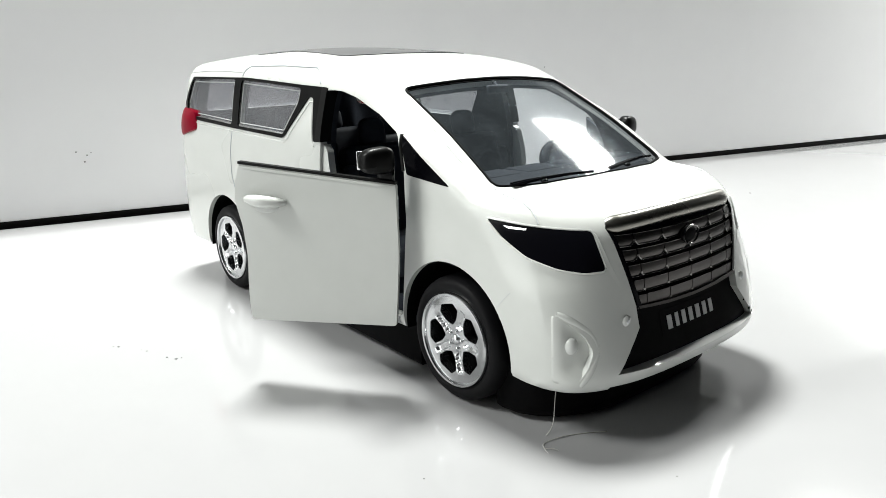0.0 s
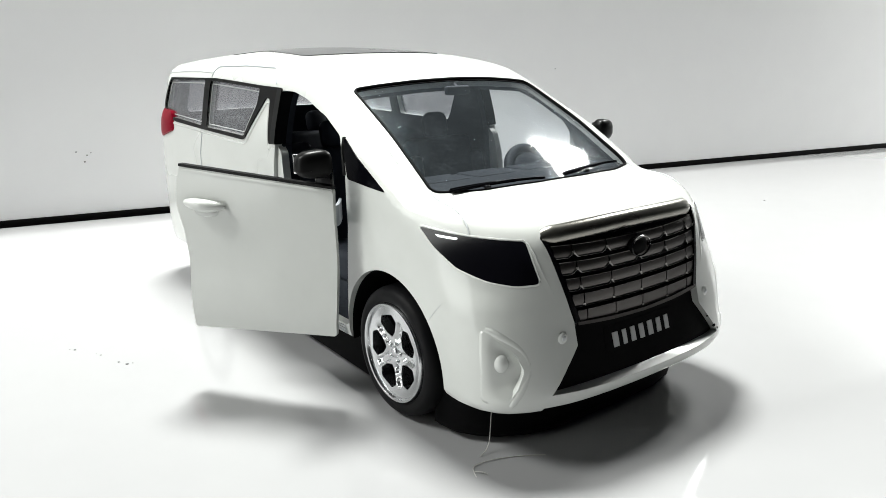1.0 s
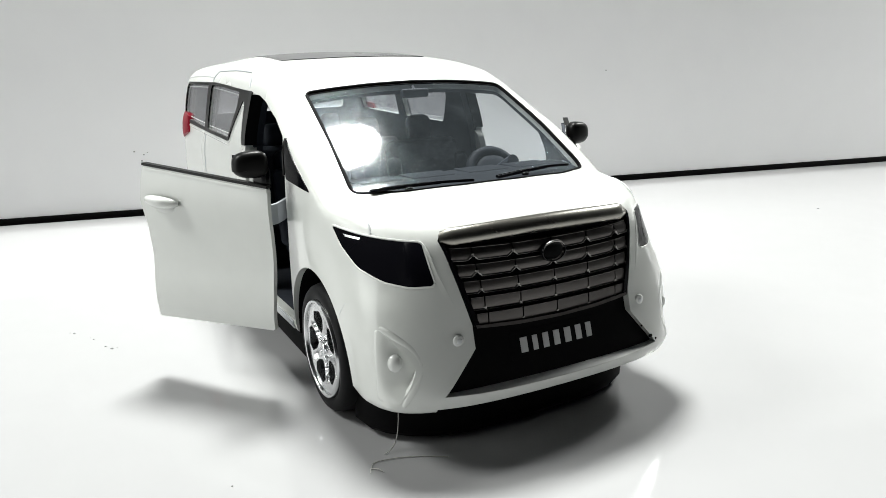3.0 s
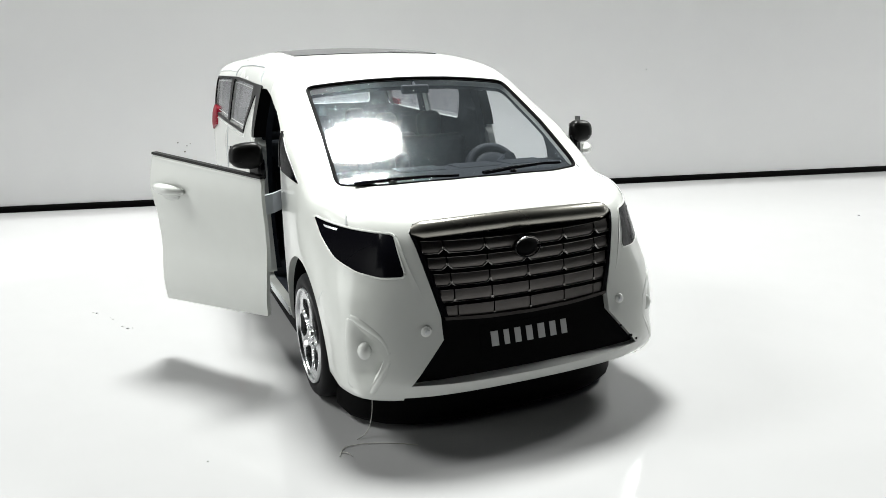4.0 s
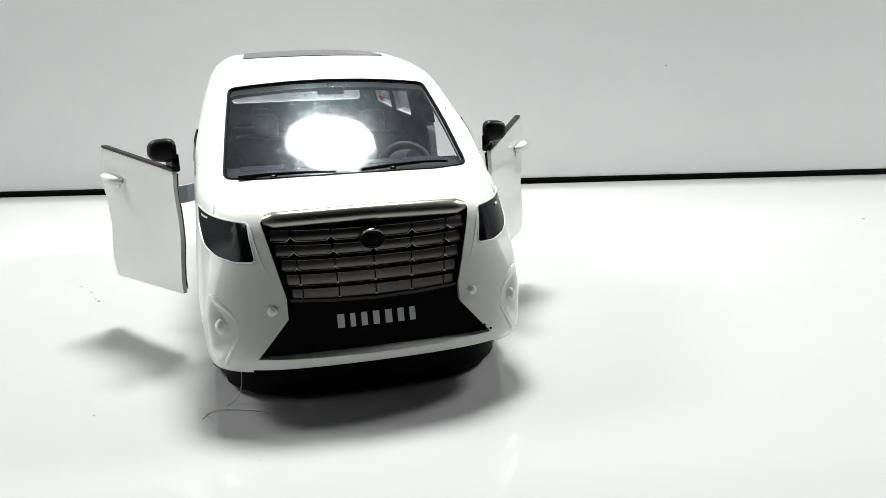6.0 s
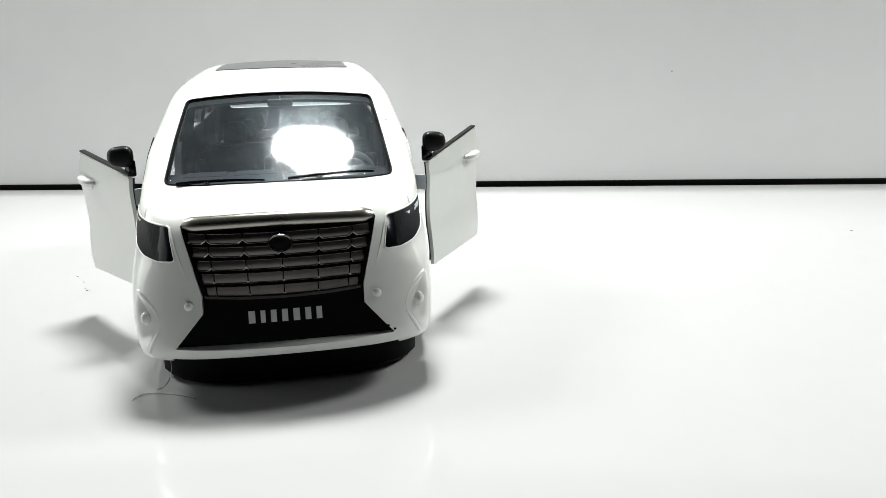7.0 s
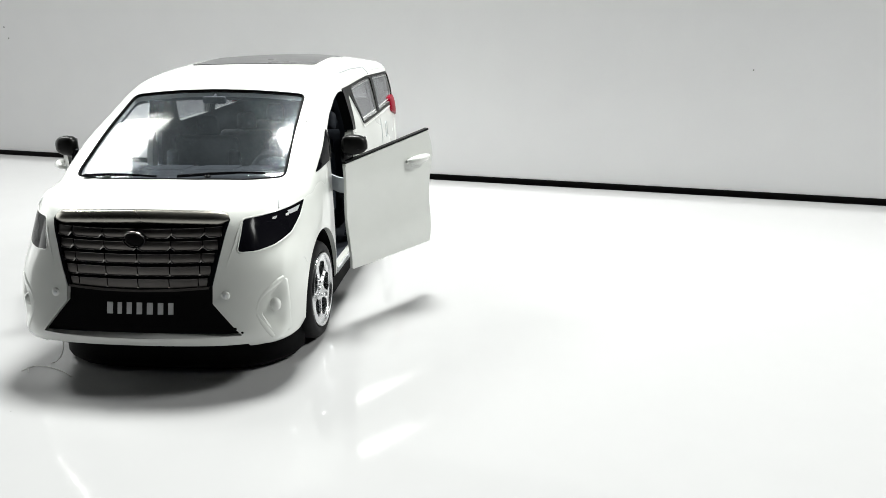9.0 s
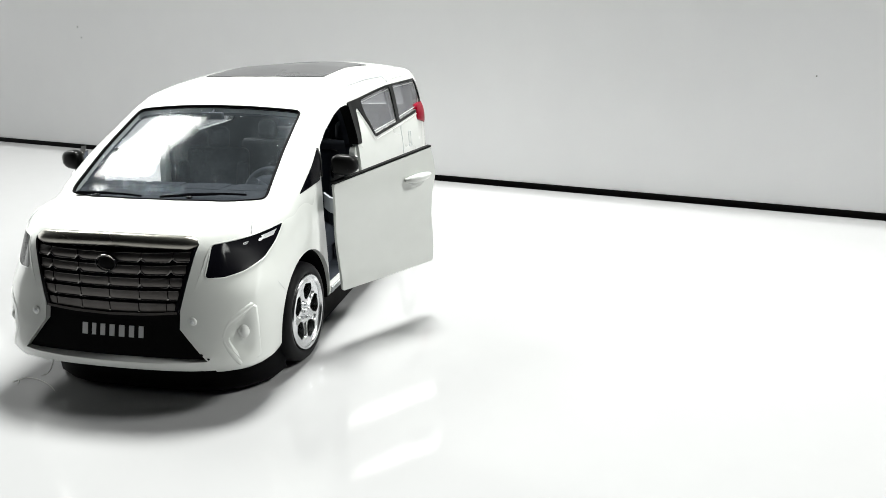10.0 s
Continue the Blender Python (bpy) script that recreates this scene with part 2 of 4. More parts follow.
def skin(start, way, level, reach=200.0):
    """Points where rays from inside the car (start, along way) leave the skin raised by level."""
    lo, hi = np.zeros(len(start)), np.full(len(start), reach)
    for _ in range(32):
        mid = (lo + hi) / 2
        inside = body(start + way * mid[:, None]) < level
        lo, hi = np.where(inside, mid, lo), np.where(inside, hi, mid)
    return start + way * lo[:, None]


def inside_poly(pts, poly):
    pts, poly = np.asarray(pts, float), np.asarray(poly, float)
    res = np.zeros(len(pts), bool)
    j = len(poly) - 1
    for i in range(len(poly)):
        a, b = poly[i], poly[j]
        cross = (a[1] > pts[:, 1]) != (b[1] > pts[:, 1])
        with np.errstate(divide="ignore", invalid="ignore"):
            res ^= cross & (pts[:, 0] < (b[0] - a[0]) * (pts[:, 1] - a[1]) / (b[1] - a[1]) + a[0])
        j = i
    return res


def rounded(poly, r, n=5):
    """The polygon with its corners rounded."""
    out = []
    k = len(poly)
    for i in range(k):
        p, a, b = Vector(poly[i]), Vector(poly[i - 1]), Vector(poly[(i + 1) % k])
        ra = min(r, (a - p).length * 0.45, (b - p).length * 0.45)
        s, e = p + (a - p).normalized() * ra, p + (b - p).normalized() * ra
        for j in range(n + 1):
            t = j / n
            out.append(tuple(s * (1 - t) ** 2 + p * 2 * t * (1 - t) + e * t * t))
    return out


def dense(poly, step):
    out = []
    for i in range(len(poly)):
        a, b = Vector(poly[i]), Vector(poly[(i + 1) % len(poly)])
        n = max(1, int((b - a).length / step))
        out += [tuple(a.lerp(b, j / n)) for j in range(n)]
    return out


def fill(poly, holes=(), step=1.2):
    """Triangles that fill a flat polygon with holes, with points inside it."""
    loops = [dense(poly, step)] + [dense(h, step) for h in holes]
    pts, edges = [], []
    for loop in loops:
        n = len(pts)
        pts += [Vector(p) for p in loop]
        edges += [(n + i, n + (i + 1) % len(loop)) for i in range(len(loop))]
    a = np.array(poly)
    gx, gy = np.meshgrid(np.arange(a[:, 0].min(), a[:, 0].max(), step), np.arange(a[:, 1].min(), a[:, 1].max(), step))
    grid = np.stack([gx.ravel(), gy.ravel()], 1)
    border = np.array([tuple(p) for p in pts])
    keep = inside_poly(grid, poly)
    for h in holes:
        keep &= ~inside_poly(grid, h)
    grid = grid[keep]
    if len(grid):
        near = np.sqrt(((grid[:, None, :] - border[None, :, :]) ** 2).sum(2)).min(1)
        pts += [Vector(p) for p in grid[near > step * 0.5]]
    v, _, f, _, _, _ = geometry.delaunay_2d_cdt(pts, edges, [], 0, 1e-5)
    v = np.array([tuple(p) for p in v])
    f = [tuple(t) for t in f]
    mid = np.array([v[list(t)].mean(0) for t in f])
    keep = inside_poly(mid, poly)
    for h in holes:
        keep &= ~inside_poly(mid, h)
    return v, [t for t, k in zip(f, keep) if k]


def thick(upper, lower, faces):
    """A closed slab between two sheets that share their faces."""
    n = len(upper)
    count = {}
    for f in faces:
        for i in range(len(f)):
            count.setdefault(frozenset((f[i], f[(i + 1) % len(f)])), []).append((f[i], f[(i + 1) % len(f)]))
    out = [tuple(f) for f in faces] + [tuple(i + n for i in reversed(f)) for f in faces]
    for e in count.values():
        if len(e) == 1:
            a, b = e[0]
            out.append((b, a, a + n, b + n))
    return [tuple(p) for p in upper] + [tuple(p) for p in lower], out


def cast(uv, way, level):
    """Flat points (across, up) sent onto the skin along way: 'front', 'rear', 'top', ('side', s) or ('corner', s)."""
    uv = np.asarray(uv, float)
    u, w = uv[:, 0], uv[:, 1]
    zero = np.zeros(len(u))
    if way == "top":
        start, d = np.stack([u, w, zero + 30], 1), np.array([0, 0, 1.0])
    elif way == "front":
        start, d = np.stack([zero + 40, u, w], 1), np.array([1.0, 0, 0])
    elif way == "rear":
        start, d = np.stack([zero - 40, u, w], 1), np.array([-1.0, 0, 0])
    elif way[0] == "side":
        start, d = np.stack([u, zero, w], 1), np.array([0, way[1], 0.0])
    elif way[0] == "tail":
        q = math.sqrt(0.5)
        start, d = np.stack([u * q, way[1] * u * q, w], 1), np.array([-q, way[1] * q, 0])
        start = start + d * 25
    else:
        q = math.sqrt(0.5)
        start, d = np.stack([-u * q - 0 * u, way[1] * u * q, w], 1), np.array([q, way[1] * q, 0])
        start = start + d * 12
    return skin(start, np.broadcast_to(d, start.shape), level)


def patch(poly, way, outer, inner, holes=(), step=1.2):
    """A slab that follows the skin, between two levels."""
    v, f = fill(poly, holes, step)
    return thick(cast(v, way, outer), cast(v, way, inner), f)


def prism(poly, y0, y1, axis="y"):
    """A straight prism over a polygon given as (x, z) for axis y, (y, z) for x or (x, y) for z."""
    v, f = fill(poly, (), 1000)
    def put(p, h):
        return (p[0], h, p[1]) if axis == "y" else (h, p[0], p[1]) if axis == "x" else (p[0], p[1], h)
    return thick([put(p, y1) for p in v], [put(p, y0) for p in v], f)


def lathe(profile, n=48, axis="y"):
    """A ring turned about the axis from (radius, along) pairs, closed along the profile."""
    verts, faces = [], []
    k = len(profile)
    for i in range(n):
        a = 2 * math.pi * i / n
        for r, h in profile:
            verts.append((r * math.cos(a), h, r * math.sin(a)) if axis == "y" else (h, r * math.cos(a), r * math.sin(a)) if axis == "x" else (r * math.cos(a), r * math.sin(a), h))
    for i in range(n):
        for j in range(k):
            faces.append((i * k + j, i * k + (j + 1) % k, ((i + 1) % n) * k + (j + 1) % k, ((i + 1) % n) * k + j))
    return verts, faces


def box(x0, x1, y0, y1, z0, z1, bevel=0.0, segments=3):
    bm = bmesh.new()
    bmesh.ops.create_cube(bm, size=1)
    for v in bm.verts:
        v.co = Vector((x0 + (v.co.x + 0.5) * (x1 - x0), y0 + (v.co.y + 0.5) * (y1 - y0), z0 + (v.co.z + 0.5) * (z1 - z0)))
    if bevel:
        bmesh.ops.bevel(bm, geom=bm.edges[:], offset=bevel, segments=segments, affect="EDGES", profile=0.5)
    bm.verts.index_update()
    res = [tuple(v.co) for v in bm.verts], [tuple(v.index for v in f.verts) for f in bm.faces]
    bm.free()
    return res


def blob(center, radii, n=14, m=9, power=2.0):
    """A rounded lump (a ball for power 2, boxier above)."""
    verts, faces = [], []
    def sp(c):
        return math.copysign(abs(c) ** (2 / power), c)
    for j in range(1, m):
        t = math.pi * j / m - math.pi / 2
        for i in range(n):
            a = 2 * math.pi * i / n
            verts.append((center[0] + radii[0] * sp(math.cos(t)) * sp(math.cos(a)), center[1] + radii[1] * sp(math.cos(t)) * sp(math.sin(a)), center[2] + radii[2] * sp(math.sin(t))))
    verts += [(center[0], center[1], center[2] - radii[2]), (center[0], center[1], center[2] + radii[2])]
    for j in range(m - 2):
        for i in range(n):
            faces.append((j * n + i, j * n + (i + 1) % n, (j + 1) * n + (i + 1) % n, (j + 1) * n + i))
    for i in range(n):
        faces.append((len(verts) - 2, (i + 1) % n, i))
        faces.append((len(verts) - 1, (m - 2) * n + i, (m - 2) * n + (i + 1) % n))
    return verts, faces


def tube(points, radius, n=8, closed=False):
    """A round bar along points; radius may be a list."""
    pts = [Vector(p) for p in points]
    verts, faces = [], []
    k = len(pts)
    for i, p in enumerate(pts):
        d = (pts[(i + 1) % k] - pts[i - 1]) if closed or 0 < i < k - 1 else (pts[1] - pts[0] if i == 0 else pts[-1] - pts[-2])
        q = d.to_track_quat("Z", "Y")
        r = radius[i] if isinstance(radius, list) else radius
        for j in range(n):
            a = 2 * math.pi * j / n
            verts.append(tuple(p + q @ Vector((r * math.cos(a), r * math.sin(a), 0))))
    for i in range(k if closed else k - 1):
        for j in range(n):
            faces.append((i * n + j, i * n + (j + 1) % n, ((i + 1) % k) * n + (j + 1) % n, ((i + 1) % k) * n + j))
    if not closed:
        faces += [tuple(range(n - 1, -1, -1)), tuple((k - 1) * n + j for j in range(n))]
    return verts, faces


def mirrored(piece, s):
    v, f = piece
    return ([(p[0], p[1] * s, p[2]) for p in v], f)


# ---- setting: table, back board with its black edge, room ----
WALL_X, WALL_SLOPE = -0.151, 0.262
ANGLE = -math.atan(WALL_SLOPE)


def slab(name, x0, x1, y0, y1, z0, z1, mat, label, category, kind="structure", turn=0.0, at=(0, 0, 0), bevel=0.0):
    v, f = box(x0 * 1000, x1 * 1000, y0 * 1000, y1 * 1000, z0 * 1000, z1 * 1000, bevel * 1000, 2)
    ob = part(name, v, f, mat, None, label, smooth=bevel > 0)
    ob.matrix_world = Matrix.Translation(at) @ Matrix.Rotation(turn, 4, "Z")
    return tagged(ob, label, category, kind=kind)


slab("table_top", -0.45, 1.2, -1.2, 1.2, -0.03, 0.0, TABLE, "white glossy laminate table top", "table")
slab("wall_back", -0.012, 0.0, -0.9, 0.9, 0.0027, 0.15, PANEL, "plain white board standing upright behind the car", "wall", turn=ANGLE, at=(WALL_X, 0, 0))
slab("trim", -0.008, 0.0006, -0.9, 0.9, 0.0, 0.0026, STRIP, "thin black strip along the foot of the board", "trim", turn=ANGLE, at=(WALL_X, 0, 0), bevel=0.0002)
slab("floor", -6, 6, -6, 6, -0.79, -0.75, PLASTER, "grey room floor under the table", "floor")
# Unseen; holds the lamp cords and blocks light from above.
slab("ceiling", -3, 3, -3, 3, 1.724, 1.76, PLASTER, "unseen dark grey ceiling closing off the room", "ceiling")

# unseen side wall with a wide opening for the added fill light
wall_v, wall_f = fill([(-3000, -790), (3000, -790), (3000, 1724), (-3000, 1724)], [[(-1510, -110), (110, -110), (110, 810), (-1510, 810)]], 4000)
tagged(part("wall_side", *thick([(p[0], -1600, p[1]) for p in wall_v], [(p[0], -1660, p[1]) for p in wall_v], wall_f), PLASTER, None, smooth=False), "unseen grey plaster wall with a wide opening for the fill light", "wall", kind="structure")

# the other walls of the room, unseen, added to shut out surrounding light
slab("wall_front", 2.6, 2.66, -1.6, 2.46, -0.75, 1.72, PLASTER, "unseen dark grey wall closing off the room", "wall")
slab("wall_rear", -2.66, -2.6, -1.6, 2.46, -0.75, 1.72, PLASTER, "unseen dark grey wall closing off the room", "wall")
slab("wall_far", -2.6, 2.6, 2.4, 2.46, -0.75, 1.72, PLASTER, "unseen dark grey wall closing off the room", "wall")

# pendant lamp over the table
lamp = tagged(new("pendant_lamp"), "oval white lamp hanging low over the table", "lamp")
lamp.location = LAMP
R = LAMP_WIDE * 500
shade = lathe([(R + 1, -2), (R + 3, -1.5), (R + 3, 3), (30, 22), (14, 30), (0.5, 31), (0.5, 29), (13, 28), (28, 20), (R + 1, 3)], 48, "z")
part("shade", [(p[0] * LAMP_DEEP / LAMP_WIDE, p[1], p[2]) for p in shade[0]], shade[1], SILLWHITE, lamp)
part("cord", *tube([(0, 0, 30), (0, 0, 400), (0, 0, 1204)], 2.5, 8), SATIN, lamp)
part("canopy", *lathe([(0.5, 1204), (40, 1204), (38, 1190), (8, 1178), (0.5, 1178)], 32, "z"), SILLWHITE, lamp)

# the square side lamps and the added board lamp, all out of view
for spot, wide, power, aim, spread in SIDE_AND_FILL_LAMPS:
    flood = tagged(new("side_fill_lamp"), "unseen square white side or fill lamp, hung beside the table", "lamp", "side lamps")
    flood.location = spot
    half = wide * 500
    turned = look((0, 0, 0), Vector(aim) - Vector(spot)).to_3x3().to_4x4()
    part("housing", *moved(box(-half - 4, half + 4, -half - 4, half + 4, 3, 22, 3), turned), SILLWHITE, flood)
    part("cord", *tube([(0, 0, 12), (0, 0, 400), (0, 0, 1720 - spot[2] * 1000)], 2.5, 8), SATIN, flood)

# ---- the model car ----
car = tagged(new("toy_car"), "white die-cast model van with both front doors open", "toy car")


def box_grid():
    """Points of a box round the car in even steps, with quads, for the skin to be drawn in from."""
    lo, hi = np.array([-74.0, -30.0, 7.0]), np.array([78.0, 30.0, 62.0])
    counts = [110, 52, 46]
    axes = [np.linspace(lo[k], hi[k], counts[k] + 1) for k in range(3)]
    index, verts, faces = {}, [], []

    def at(i, j, k):
        key = (i, j, k)
        if key not in index:
            index[key] = len(verts)
            verts.append((axes[0][i], axes[1][j], axes[2][k]))
        return index[key]

    nx, ny, nz = counts
    for i in range(nx):
        for j in range(ny):
            faces.append((at(i, j, 0), at(i, j + 1, 0), at(i + 1, j + 1, 0), at(i + 1, j, 0)))
            faces.append((at(i, j, nz), at(i + 1, j, nz), at(i + 1, j + 1, nz), at(i, j + 1, nz)))
        for k in range(nz):
            faces.append((at(i, 0, k), at(i + 1, 0, k), at(i + 1, 0, k + 1), at(i, 0, k + 1)))
            faces.append((at(i, ny, k), at(i, ny, k + 1), at(i + 1, ny, k + 1), at(i + 1, ny, k)))
    for j in range(ny):
        for k in range(nz):
            faces.append((at(0, j, k), at(0, j, k + 1), at(0, j + 1, k + 1), at(0, j + 1, k)))
            faces.append((at(nx, j, k), at(nx, j + 1, k), at(nx, j + 1, k + 1), at(nx, j, k + 1)))
    return np.array(verts), faces


grid_pts, grid_faces = box_grid()
core = np.stack([np.clip(grid_pts[:, 0], -62, 56) * 0.88, 0 * grid_pts[:, 0], 0 * grid_pts[:, 0] + 25], 1)
ways = grid_pts - core
ways /= np.linalg.norm(ways, axis=1)[:, None]
outer = skin(core, ways, 0.0)
inner = skin(core, ways, -1.5)

# outlines, side view (x, z)
DOORWAY = rounded([(6.9, 51.4), (12.5, 51.2), (18, 50.1), (26, 47.4), (32, 44.4), (34.8, 38.2), (35.4, 30), (34.0, 20), (32.6, 11.6), (9.2, 11.6), (7.6, 15), (7.6, 24), (6.9, 34), (7.2, 41)], 1.0, 3)
QUARTER = rounded([(-30.6, 52.85), (-3.0, 51.55), (-3.2, 48.4), (-7.9, 41.9), (-30.2, 42.4)], 0.9, 3)
REARSIDE = rounded([(-33.8, 52.95), (-57.2, 52.95), (-61.1, 46.7), (-59.6, 43.7), (-33.5, 42.6)], 0.9, 3)
FRAME = rounded([(-57.6, 53.5), (-62.3, 46.6), (-61, 43.2), (-52.3, 42.5), (-33, 41.8), (-8.4, 41.1), (-7.2, 41.7), (1.0, 49.9), (2.6, 49.6), (4.6, 41.2), (7.1, 41.3), (6.8, 51.8), (-2, 52.1), (-28.6, 53.4)], 0.5, 3)
TRIANGLE = rounded([(33.2, 44.4), (46.0, 36.9), (35.6, 37.9)], 0.5, 3)
# windscreen seen from above (x, y)
SCREENLINE = rounded([(51.2, -22.6), (54.3, -15), (55.9, -5), (55.9, 5), (54.3, 15), (51.2, 22.6), (25.2, 20.6), (26.6, 12), (27.3, 4), (27.3, -4), (26.6, -12), (25.2, -20.6)], 1.6, 4)
BACKLIGHT = rounded([(-21, 44), (21, 44), (19.5, 55.2), (-19.5, 55.2)], 1.5, 4)
# front view (y, z)
GRILLE = rounded([(-17.2, 32.2), (-16.4, 33.3), (-9, 33.8), (0, 34.0), (9, 33.8), (16.4, 33.3), (17.2, 32.2), (13.7, 19.9), (7, 19.4), (0, 19.2), (-7, 19.4), (-13.7, 19.9)], 0.8, 3)
MOUTH = [(-17.2, 32.2), (-16.4, 33.3), (-9, 33.8), (0, 34.0), (9, 33.8), (16.4, 33.3), (17.2, 32.2), (14.2, 20.4), (14.2, 17.2), (19.4, 11.2), (10, 10.9), (0, 10.8), (-10, 10.9), (-19.4, 11.2), (-14.2, 17.2), (-14.2, 20.4)]
# corner view (along, z)
HEADLIGHT = rounded([(-19.0, 33.1), (-24, 32.7), (-34.6, 32.0), (-36.7, 26.3), (-33.5, 26.2), (-29.6, 26.8), (-25, 28.2), (-21.5, 30.5)], 0.7, 3)
FOG = rounded([(-28.9, 10.3), (-28.7, 20.5), (-30.6, 19.6), (-33.6, 17.3), (-34.8, 15.0), (-34.0, 12.6), (-32.4, 10.3)], 0.6, 3)


def cut_shell(name, far, near, mat, label, recesses):
    """A hollow shell between two levels of the skin, with its openings cut through."""
    n = len(far)
    verts = [tuple(p) for p in far] + [tuple(p) for p in near]
    faces = list(grid_faces) + [tuple(i + n for i in reversed(f)) for f in grid_faces]
    me = bpy.data.meshes.new(name)
    me.from_pydata(verts, [], faces)
    tool_pieces = []
    for s in (-1, 1):
        for line in (DOORWAY, QUARTER, REARSIDE):
            tool_pieces.append(patch(line, ("side", s), 3.0, -4.0))
        if recesses:
            tool_pieces.append(patch(FOG, ("corner", s), 3.0, -1.05, (), 0.6))
            tool_pieces.append(patch(HEADLIGHT, ("corner", s), 3.0, -0.55))
        for x in (46.4, -40.6):
            ring = [(x + 13.6 * math.cos(2 * math.pi * i / 64), 11 + 13.6 * math.sin(2 * math.pi * i / 64)) for i in range(64)]
            tool_pieces.append(prism(ring, min(16 * s, 40 * s), max(16 * s, 40 * s)))
    tool_pieces.append(prism([(58, -20.3), (82, -20.3), (82, 20.3), (58, 20.3)], 0.0, 9.25, "z"))
    tool_pieces.append(patch(SCREENLINE, "top", 3.0, -4.0))
    tool_pieces.append(patch(MOUTH, "front", 3.0, -4.0))
    tool_pieces.append(patch(BACKLIGHT, "rear", 3.0, -4.0))
    ob = new(name, me)
    tools = []
    for v, f in tool_pieces:
        tm = bpy.data.meshes.new("tool")
        tm.from_pydata([tuple(p) for p in v], [], f)
        bm = bmesh.new()
        bm.from_mesh(tm)
        bmesh.ops.remove_doubles(bm, verts=bm.verts, dist=0.02)
        bmesh.ops.recalc_face_normals(bm, faces=bm.faces)
        bm.to_mesh(tm)
        bm.free()
        tools.append(new("tool", tm))
        mod = ob.modifiers.new("cut", "BOOLEAN")
        mod.operation, mod.solver, mod.object = "DIFFERENCE", "MANIFOLD", tools[-1]
    deps = bpy.context.evaluated_depsgraph_get()
    done = bpy.data.meshes.new_from_object(ob.evaluated_get(deps))
    ob.modifiers.clear()
    for t in tools:
        tm = t.data
        bpy.data.objects.remove(t)
        bpy.data.meshes.remove(tm)
    ob.data = done
    bpy.data.meshes.remove(me)
    done.transform(Matrix.Scale(0.001, 4))
    finish(done, mat, True, 34)
    ob.parent = car
    return tagged(ob, label)


shell = cut_shell("body", outer, inner, WHITE, "glossy white painted metal shell", True)
lining = cut_shell("cabin_lining", skin(core, ways, -1.56), skin(core, ways, -2.1), CABIN, "dark grey plastic cabin lining", False)


def inset(poly, d):
    """A polygon drawn in by d (outward for minus d)."""
    pts = [Vector(p) for p in poly]
    area = sum(a.x * b.y - b.x * a.y for a, b in zip(pts, pts[1:] + pts[:1]))
    turn = 1 if area > 0 else -1
    out = []
    for i, p in enumerate(pts):
        a, b = (p - pts[i - 1]).normalized(), (pts[(i + 1) % len(pts)] - p).normalized()
        na, nb = Vector((-a.y, a.x)) * turn, Vector((-b.y, b.x)) * turn
        m = na + nb
        m = m / max(m.length_squared / 2, 0.35)
        out.append(tuple(p + m * d))
    return out


def smooth_line(pts, n=6):
    out = []
    p = [Vector(q) for q in pts]
    for i in range(len(p) - 1):
        a, b, c, d = p[max(i - 1, 0)], p[i], p[i + 1], p[min(i + 2, len(p) - 1)]
        for k in range(n):
            t = k / n
            out.append(0.5 * (2 * b + (c - a) * t + (2 * a - 5 * b + 4 * c - d) * t * t + (3 * b - a - 3 * c + d) * t**3))
    return out + [p[-1]]


def seam(points, way, radius, level, mat, name, label="", closed=False, parent=None):
    pts = cast(dense(points, 1.0) if closed else [p for a, b in zip(points, points[1:]) for p in [tuple(Vector(a).lerp(Vector(b), k / 8)) for k in range(8)]] + [points[-1]], way, level)
    return part(name, *tube(pts, radius, 6, closed), mat, parent or car, label)


def bowed(ob, reach, lift=0.0, span=(-80.0, 80.0)):
    """Shades a pane by the broad curve of the skin round it, or by that of its middle stretch."""
    pts = np.array([v.co for v in ob.data.vertices]) * 1000.0
    middle = np.clip(pts[:, 0], *span)
    pts[:, 2] += TOP(middle) - TOP(pts[:, 0])
    pts[:, 0] = middle
    slope = np.stack([body(pts + d) - body(pts - d) for d in np.eye(3) * reach], 1)
    slope /= np.linalg.norm(slope, axis=1)[:, None]
    slope[:, 2] += lift
    slope /= np.linalg.norm(slope, axis=1)[:, None]
    ob.data.normals_split_custom_set_from_vertices([tuple(n) for n in slope])


# windscreen, its rubber seal and shaded border
screen = part("windscreen", *patch(inset(SCREENLINE, 0.1), "top", -0.35, -0.75, (), 0.8), SCREEN, car, "clear plastic windscreen, smeared and dusty")
screen.visible_shadow = False
bowed(screen, 4.0, 0.0, (29.0, 51.0))
part("border", *patch(inset(SCREENLINE, 0.05), "top", -0.20, -0.34, [inset(SCREENLINE, 0.55)], 0.8), MATT, screen, "dark painted border")
seam(inset(SCREENLINE, 0.1), "top", 0.24, -0.02, MATT, "screen_seal", "black rubber seal", True)
back = part("rear_window", *patch(inset(BACKLIGHT, 0.1), "rear", -0.3, -0.7), TINTED, car, "grey tinted rear window")
back.visible_shadow = False

# wipers
for a, b in (((52.2, -20.0), (55.2, -3.0)), ((54.9, 1.5), (51.7, 18.6))):
    line = [tuple(Vector(a).lerp(Vector(b), k / 12)) for k in range(13)]
    blade = part("wiper", *tube(cast(line, "top", 0.3), 0.24, 6), BLACK, car, "black wiper")
    part("wiper_arm", *tube(cast([tuple(Vector(p) + Vector((0.55 - 0.04 * k, 0))) for k, p in enumerate(line[:9])], "top", 0.4), 0.28, 6), BLACK, blade)
    part("wiper_pivot", *blob(cast([(Vector(a).lerp(Vector(b), 0.35) + Vector((0.8, 0)))[:]], "top", 0.25)[0], (0.55, 0.7, 0.35)), BLACK, blade)

